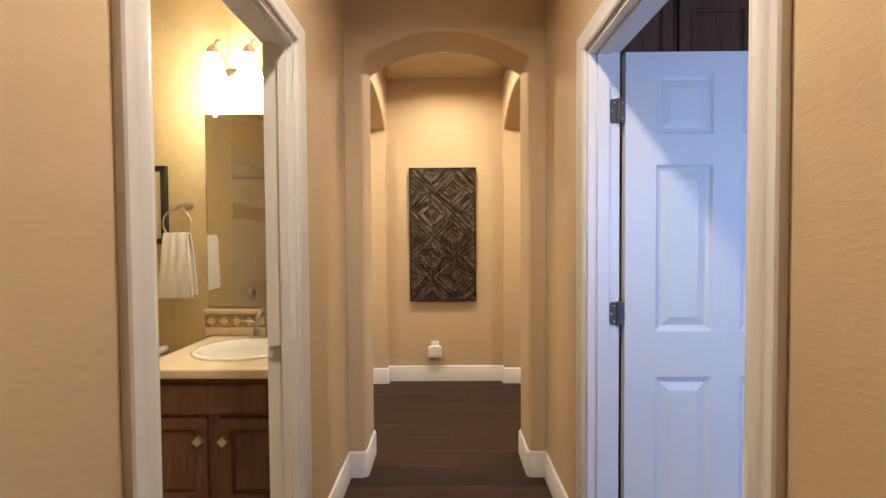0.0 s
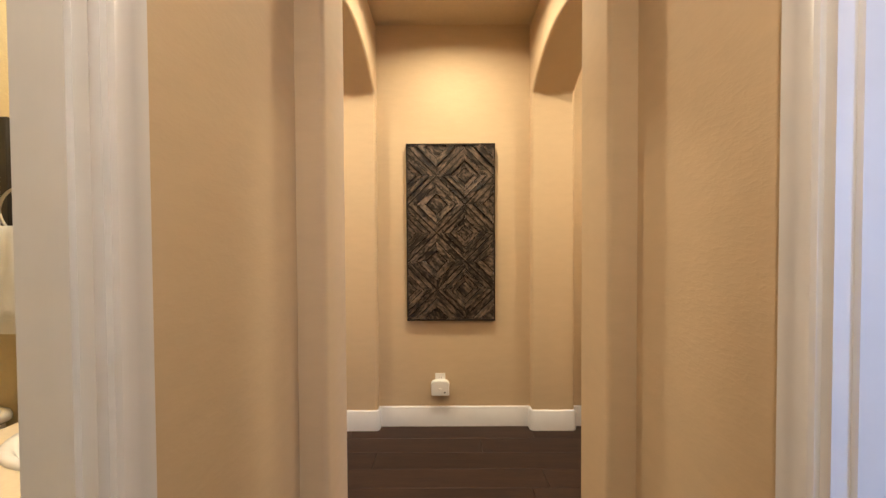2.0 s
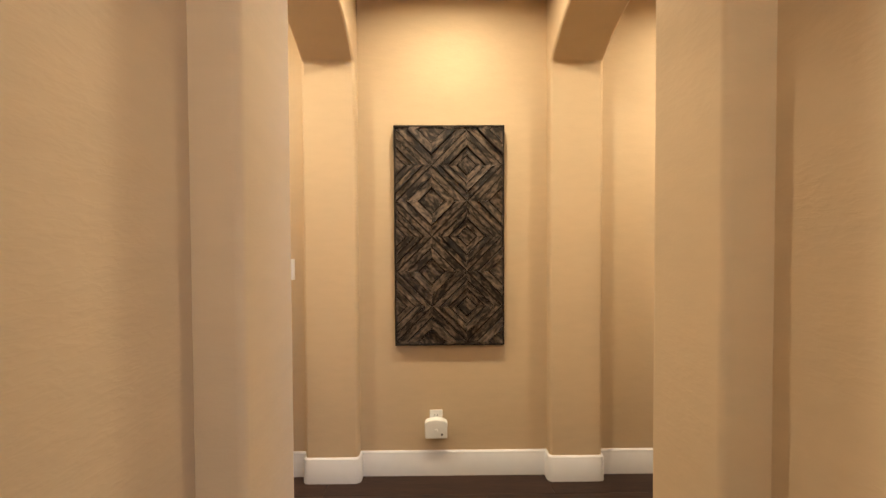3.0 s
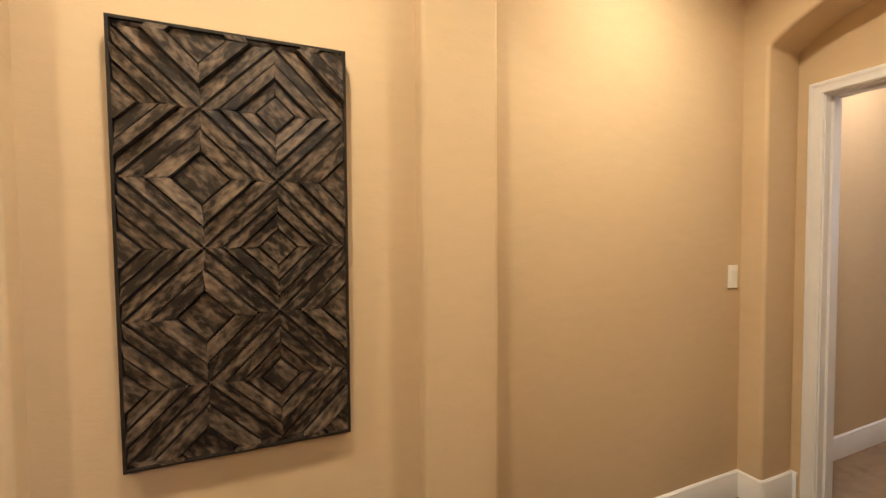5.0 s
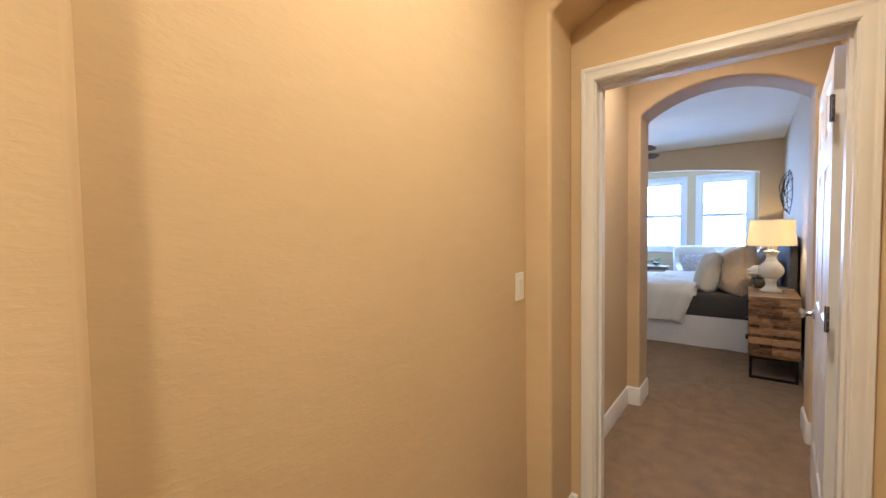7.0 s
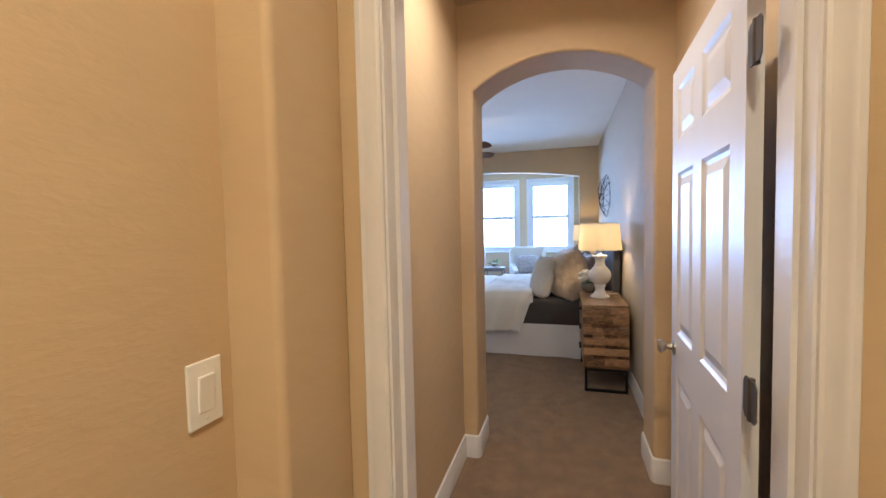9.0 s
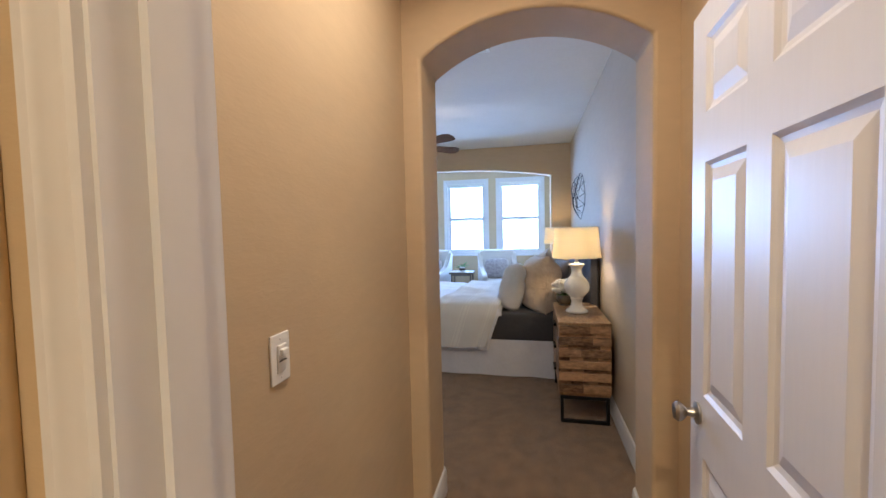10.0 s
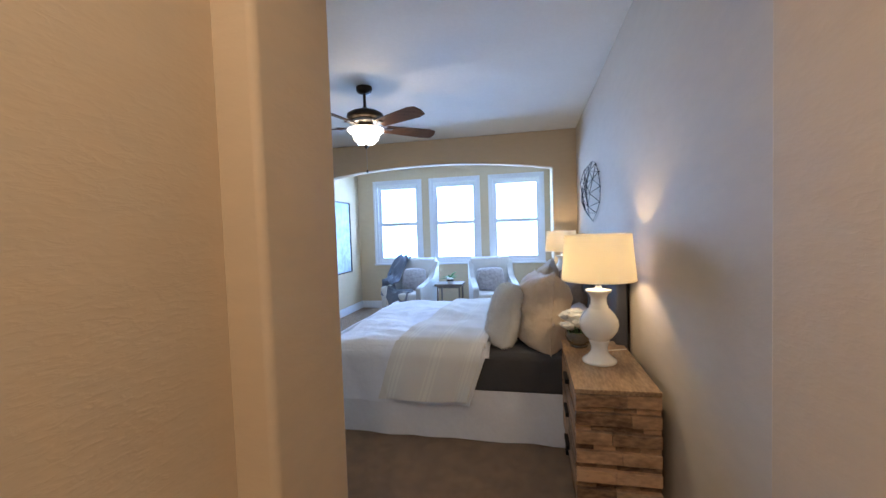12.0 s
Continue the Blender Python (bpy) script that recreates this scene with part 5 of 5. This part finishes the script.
tap = thing("faucet", pose(-1.46 + SX, 2.25, 0.75), "brushed nickel two-handle bathroom faucet", "faucet")
part("base_plate", rbox(-0.09, 0.09, -0.03, 0.03, 0.0, 0.018, 0.006), STEEL, tap, "", 60)
sp = [(0, 0, 0.01), (0, 0, 0.115)] + [(0, -0.055 + 0.055 * math.cos(t), 0.115 + 0.055 * math.sin(t)) for t in (0.4, 0.8, 1.2, 1.6, 2.0, 2.4, 2.8)] + [(0, -0.114, 0.105)]
part("spout", rod(sp, 0.014, 12), STEEL, tap, "", 50)
for s in (-1, 1):
    hd = part("handle", turned(lathe([(0.022, 0.014), (0.018, 0.03), (0.011, 0.06), (0.011, 0.085), (0.014, 0.095)], 16), pose(s * 0.062, 0, 0)), STEEL, tap, "", 50)
    part("lever", rod([(s * 0.062, 0, 0.09), (s * 0.1, -0.01, 0.1), (s * 0.135, -0.015, 0.104)], 0.006, 10), STEEL, hd, "", 50)

splash = thing("backsplash", pose(-1.485, 2.33, 0.752), "cream tile backsplash with a brown diamond mosaic band", "backsplash")
part("bed", boxes((0.0, 0.765, -0.012, 0.0, 0.0, 0.158)), COUNTER, splash)
for k in range(5):
    part("tile", rbox(0.002 + 0.153 * k, 0.151 + 0.153 * k, -0.018, -0.011, 0.002, 0.048, 0.002, 1), TILE, splash)
part("mosaic_band", rbox(0.002, 0.763, -0.016, -0.011, 0.051, 0.125, 0.001, 1), MOSAIC, splash, "brown mosaic band")
for k in range(10):
    dm = prism([(0, -0.026), (0.026, 0), (0, 0.026), (-0.026, 0)], -0.019, -0.0155, lambda a, b, c: (a, c, b))
    part("diamond_tile", turned(dm, pose(0.04 + 0.076 * k, 0, 0.088)), TILE, splash)
part("cap_tile", rbox(-0.004, 0.767, -0.026, 0.0, 0.128, 0.158, 0.008, 3), TILE, splash)

mir = thing("vanity_mirror", pose(-1.465, 2.33, 0.925), "large frameless mirror above the vanity", "mirror")
part("glass", boxes((0.0, 0.73, -0.006, 0.0, 0.0, 1.135)), MIRROR, mir)
part("channel", boxes((0.0, 0.73, -0.01, 0.0, -0.008, 0.004)), STEEL, mir)
for cx in (0.06, 0.685):
    part("clip", rbox(cx - 0.01, cx + 0.01, -0.012, 0.0, 1.118, 1.142, 0.002), PLASTIC, mir)

vl = thing("vanity_light", pose(-1.12, 2.33, 2.3), "brushed nickel vanity light with three lit glass shades", "wall light")
part("back_bar", rbox(-0.29, 0.29, -0.03, 0.0, -0.045, 0.02, 0.008), STEEL, vl, "", 60)
for sx in (-0.2, 0.0, 0.2):
    ar = [(sx, -0.02, -0.01)] + [(sx, -0.02 - 0.14 * (1 - math.cos(t)) / 2, 0.02 + 0.13 * math.sin(t)) for t in (0.5, 0.9, 1.3, 1.7, 2.1, 2.5)] + [(sx, -0.16, 0.075)]
    am = part("arm", rod(ar, 0.007, 10), STEEL, vl, "", 50)
    part("socket_cup", turned(lathe([(0.012, 0.09), (0.028, 0.07), (0.034, 0.045), (0.034, 0.04)], 18), pose(sx, -0.16, 0)), STEEL, am, "", 50)
    sh = part("shade", turned(lathe([(0.03, 0.042), (0.041, 0.02), (0.053, -0.03), (0.061, -0.062), (0.067, -0.078)], 28, False), pose(sx, -0.16, 0)), FROSTED, am, "lit frosted bell shade", 50)
    sh.visible_shadow = False

pic = thing("framed_print", pose(-1.925, 2.33, 1.53), "black framed geometric line print with white mat", "picture")
part("frame", sweep([(-0.23, -0.23), (-0.23, 0.23), (0.23, 0.23), (0.23, -0.23)], [(-0.032, -0.022), (-0.002, -0.026), (0, -0.024), (0, 0), (-0.032, 0)], lambda a, b, v: (a, v, b), True), BLACKFRAME, pic)
part("mat_board", boxes((-0.21, 0.21, -0.008, -0.002, -0.21, 0.21)), MATBOARD, pic)
part("print", boxes((-0.125, 0.125, -0.0095, -0.007, -0.135, 0.125)), PRINT, pic, "taupe geometric print")
ends = [(-0.12, 0), (0.12, 0), (0, -0.13), (0, 0.12), (-0.12, -0.13), (0.12, 0.12), (-0.12, 0.12), (0.12, -0.13), (0.06, 0.12), (-0.06, 0.12), (0.06, -0.13), (-0.06, -0.13)]
for a, b in ends:
    part("line", rod([(0, -0.0097, -0.005), (a, -0.0097, b)], 0.0009, 4), PRINTLINE, pic)
for a, b in ((0, 3), (3, 1), (1, 2), (2, 0)):
    part("line", rod([(ends[a][0], -0.0097, ends[a][1]), (ends[b][0], -0.0097, ends[b][1])], 0.0009, 4), PRINTLINE, pic)

ring = thing("towel_ring", pose(-1.572, 2.33, 1.525), "brushed nickel towel ring on the bathroom wall", "towel ring")
part("rose", turned(lathe([(0.026, 0), (0.026, 0.006), (0.014, 0.014), (0.011, 0.05)], 18), pose(0, 0, 0, 90)), STEEL, ring, "", 50)
part("arm", rod([(0, -0.045, 0.0), (-0.02, -0.055, -0.005), (-0.038, -0.055, -0.02), (-0.04, -0.055, -0.035)], 0.01, 10), STEEL, ring, "", 50)
part("hoop", rod([(-0.04 + 0.082 * math.sin(2 * math.pi * i / 36), -0.055, -0.105 + 0.082 * math.cos(2 * math.pi * i / 36)) for i in range(37)], 0.005, 8), STEEL, ring, "", 50)


def towel(m, w, front, back, label, folds=5.0, gather=0.75):
    t = thing("hand_towel", m, label, "towel", "bathroom towels")

    def f(u, v):
        s = v * (front + back)
        k = (u - 0.5)
        if s < back:
            y, z = 0.02, -(back - s)
        else:
            y, z = -0.02, -(s - back)
        near = math.exp(-abs(s - back) / 0.06)
        width = w * (gather + (1 - gather) * min(1, abs(z) / front * 1.4))
        y = (0.02 if s < back else -0.02) * (1 - near * 0.7) + math.sin(u * folds * 6.28) * 0.0028 * (0.3 + near) + wob(u, v, 2, 5, 0.006)
        return (k * width + 0.01 * math.sin(z * 9) * k, y, z + 0.006 * near)
    part("cloth", grid_sheet(36, 60, f, 0.006), TOWEL, t, smooth=70)
    for zz in (-front + 0.05, -front + 0.065, -front + 0.08):
        part("woven_band", grid_sheet(30, 2, lambda u, v, q=zz: ((u - 0.5) * w * 0.985, -0.0285 + math.sin(u * folds * 6.28) * 0.0035 + wob(u, 0.95, 2, 5, 0.006), q + 0.004 * v), 0.002), TOWEL, t)
    return t


towel(pose(-1.61, 2.272, 1.362), 0.2, 0.375, 0.362, "white terry hand towel hanging from the towel ring", 1.6, 0.72)

wc = thing("toilet", pose(-1.915, 2.31, 0), "white two-piece porcelain toilet with closed lid", "toilet")
def egg(sx, sy, z, cy, n_=36):
    return [(sx * math.cos(2 * math.pi * i / n_), cy + sy * math.sin(2 * math.pi * i / n_) * (1.12 if math.sin(2 * math.pi * i / n_) < 0 else 0.9), z) for i in range(n_)]


def loft(rings_):
    bm = bmesh.new()
    rr = [[bm.verts.new(p) for p in r] for r in rings_]
    for a, b in zip(rr, rr[1:]):
        for i in range(len(a)):
            bm.faces.new((a[i], a[(i + 1) % len(a)], b[(i + 1) % len(a)], b[i]))
    bm.faces.new(rr[0][::-1])
    bm.faces.new(rr[-1])
    return bm


def tank_ring(hx, y0, z, r=0.035, n_=6):
    """A rounded rectangle from y0 to the wall, hx to either side."""
    out = []
    for cx_, cy_, a0 in ((hx - r, -r, 0), (-hx + r, -r, 90), (-hx + r, y0 + r, 180), (hx - r, y0 + r, 270)):
        out += [(cx_ + r * math.cos(radians(a0 + 90 * k / n_)), cy_ + r * math.sin(radians(a0 + 90 * k / n_)), z) for k in range(n_ + 1)]
    return out


part("tank", loft([tank_ring(0.165, -0.165, 0.285), tank_ring(0.18, -0.178, 0.31), tank_ring(0.198, -0.19, 0.48), tank_ring(0.208, -0.195, 0.661)]), PORCELAIN, wc, "", 50)
part("tank_lid", loft([tank_ring(0.22, -0.208, 0.661), tank_ring(0.232, -0.217, 0.672), tank_ring(0.232, -0.217, 0.69), tank_ring(0.222, -0.208, 0.702), tank_ring(0.2, -0.19, 0.705)]), PORCELAIN, wc, "", 50)
part("bowl", loft([egg(0.12, 0.2, 0.0, -0.36), egg(0.11, 0.19, 0.09, -0.36), egg(0.13, 0.2, 0.16, -0.39), egg(0.175, 0.225, 0.25, -0.43), egg(0.18, 0.23, 0.283, -0.43)]), PORCELAIN, wc, "", 60)
part("deck", rbox(-0.125, 0.125, -0.33, -0.01, 0.2, 0.283, 0.03, 4), PORCELAIN, wc, "", 60)
part("seat", loft([egg(0.18, 0.225, 0.285, -0.43), egg(0.185, 0.23, 0.293, -0.43), egg(0.18, 0.225, 0.303, -0.43)]), PORCELAIN, wc, "", 60)
part("lid", loft([egg(0.178, 0.222, 0.306, -0.43), egg(0.184, 0.228, 0.315, -0.43), egg(0.165, 0.21, 0.326, -0.43)]), PORCELAIN, wc, "", 60)
part("flush_lever", rod([(-0.15, -0.185, 0.61), (-0.15, -0.212, 0.61), (-0.2, -0.218, 0.603), (-0.225, -0.216, 0.6)], 0.007, 8), STEEL, wc)

bar = thing("towel_bar", pose(-2.30, 1.05, 1.36), "brushed nickel towel bar on the side wall", "towel bar")
part("rail", rod([(0.06, -0.25, 0), (0.06, 0.25, 0)], 0.008, 10), STEEL, bar, "", 50)
for sy in (-0.25, 0.25):
    part("post", turned(lathe([(0.024, 0), (0.024, 0.008), (0.012, 0.02), (0.012, 0.065)], 16), pose(0, sy, 0, 0, 90, 0)), STEEL, bar, "", 50)
towel(pose(-2.24, 1.02, 1.365, 0, 0, 90), 0.3, 0.5, 0.4, "white bath towel hanging from the towel bar", 2.0, 0.98)
pic2 = copy_thing(pic, pose(-2.30, 1.18, 1.63, 0, 0, 90))
tagged(pic2, "black framed geometric print above the towel bar")

tub = thing("bathtub", pose(-1.51, 0.06, 0), "white alcove bathtub behind the bathroom door", "bathtub")
tb = boxes((-0.78, 0.78, -0.38, 0.39, 0.0, 0.46))
tf = [f for f in tb.faces if f.calc_center_median().z > 0.45]
tb.normal_update()
bmesh.ops.inset_individual(tb, faces=tf, thickness=0.07, depth=0)
bmesh.ops.inset_individual(tb, faces=tf, thickness=0.06, depth=-0.33)
bmesh.ops.bevel(tb, geom=tb.edges[:], offset=0.02, segments=3, profile=0.5, affect="EDGES")
part("basin", tb, PORCELAIN, tub, "", 60)
valve = thing("shower_valve", pose(-2.292, 0.06, 0.72), "round brushed nickel shower valve on tile", "shower valve")
part("escutcheon", turned(lathe([(0.085, 0), (0.08, 0.008), (0.03, 0.014), (0.026, 0.05)], 26), pose(0, 0, 0, 0, 90, 0)), STEEL, valve, "", 50)
part("lever", rod([(0.05, 0, 0), (0.06, 0.03, -0.02), (0.062, 0.08, -0.04)], 0.009, 10), STEEL, valve, "", 50)
srod = thing("shower_rod", pose(-1.51, 0.45, 1.98), "chrome shower curtain rod above the tub", "curtain rod")
part("tube", rod([(-0.785, 0, 0), (0.79, 0, 0)], 0.0125, 12), STEEL, srod, "", 50)

# ---- laundry cupboards ----
for k, (x0, x1) in enumerate(((0.70, 1.075), (1.08, 1.47), (1.475, 1.87))):
    uc = thing("upper_cabinet", pose(x0, 1.93, 1.55), "dark cherry laundry wall cabinet with raised panel door", "cabinet", "laundry wall cabinets")
    w = x1 - x0
    part("body", boxes((0.0, w, 0.02, 0.32, 0.0, 0.98)), CABINET, uc)
    cabinet_door(uc, 0.012, w - 0.012, 0.012, 0.93, 0.0, (w - 0.04, 0.07))
crown = thing("cabinet_crown", pose(0.70, 1.93, 2.53), "dark cherry crown moulding on the wall cabinets", "moulding")
part("moulding", prism([(0.02, 0.0), (0.0, 0.012), (-0.01, 0.03), (-0.03, 0.045), (-0.035, 0.06), (0.02, 0.06)], 0.0, 1.17, lambda a, b, c: (c, a, b)), CABINET, crown)
washer = thing("washing_machine", pose(1.0, 1.6, 0), "white front-loading washing machine under the cabinets", "washer")
part("cabinet", rbox(0.0, 0.68, 0.0, 0.6, 0.0, 0.93, 0.02, 3), PORCELAIN, washer, "", 60)
part("door_ring", turned(lathe([(0.22, 0), (0.22, 0.02), (0.15, 0.03), (0.145, 0.01)], 32), pose(0.34, 0, 0.48, 90)), STEEL, washer, "", 50)
part("control_panel", rbox(0.03, 0.65, -0.006, 0.0, 0.82, 0.9, 0.002, 1), DARKDOT, washer)

# ---- outside the windows ----
tagged(structure("ground", boxes((11.3, 60, -30, 40, -0.3, -0.15)), GROUND, "pale paved ground outside"), "", "ground")
nb = thing("neighbour_house", pose(17.5, 4.5, -0.15), "pale neighbouring house with horizontal lap siding", "house")
part("wall", boxes((0.05, 0.3, -9, 9, 0, 5.4)), SIDING, nb)
sb = bmesh.new()
for k in range(27):
    z = 0.2 * k
    q = [sb.verts.new(p) for p in ((0.05, -9, z + 0.21), (0.05, 9, z + 0.21), (0.0, 9, z), (0.0, -9, z), (0.05, 9, z), (0.05, -9, z))]
    sb.faces.new(q[:4])
    sb.faces.new((q[3], q[2], q[4], q[5]))
tagged(part("siding", sb, SIDING, nb, "pale lap siding boards"), kind="stuff")
part("roof", prism([(-0.5, 5.3), (-0.5, 5.45), (3.0, 7.4), (3.0, 7.2)], -9.5, 9.5, lambda a, b, c: (a, c, b)), TABLEWOOD, nb)
for k, wy in enumerate((-3.5, 0.5, 4.5)):
    nw = part("window", sweep([(wy - 0.5, 1.2), (wy - 0.5, 2.6), (wy + 0.5, 2.6), (wy + 0.5, 1.2)], [(-0.03, -0.04), (0.06, -0.04), (0.06, 0.05), (-0.03, 0.05)], lambda a, b, v: (v, a, b), True), TRIM, nb)
    part("pane", boxes((0.0, 0.03, wy - 0.5, wy + 0.5, 1.2, 2.6)), PORCELAIN, nw)

# ---- shower wall tiles ----
for i in range(5):
    for j in range(12):
        part("tile", rbox(-2.30, -2.294, -0.325 + 0.155 * i, -0.325 + 0.155 * i + 0.151, 0.47 + 0.155 * j, 0.47 + 0.155 * j + 0.151, 0.001, 1), MOSAIC if j == 7 else SHOWERTILE, bpy.data.objects["wall_bath_west"])

# ---- dark wood floor planks ----
rk = random.Random(8)
PW = 0.178
shared = {}
floor_ob = bpy.data.objects["floor_subfloor"]
y = -1.5
while y < NORTH - 0.001:
    y1 = min(y + PW, NORTH)
    x0, x1 = (-2.5, 2.56) if y1 > SOUTH else (WEST - 0.06, EAST + 0.06)
    x = x0 - rk.uniform(0.1, 1.0)
    while x < x1:
        ln = rk.choice((0.9, 1.22, 1.5))
        a, b = max(x, x0), min(x + ln, x1)
        if b - a > 0.02:
            key = (round(b - a, 3), round(y1 - y, 3))
            if key not in shared:
                bm = rbox(0.0008, key[0] - 0.0008, 0.0008, key[1] - 0.0008, -0.012, 0.0, 0.0025, 1)
                me = bpy.data.meshes.new("plank")
                bm.to_mesh(me)
                bm.free()
                me.materials.append(FLOORWOOD)
                shared[key] = me
            pk = new("plank", shared[key])
            pk.location = (a, y, 0)
            pk.parent = floor_ob
        x += ln
    y += PW
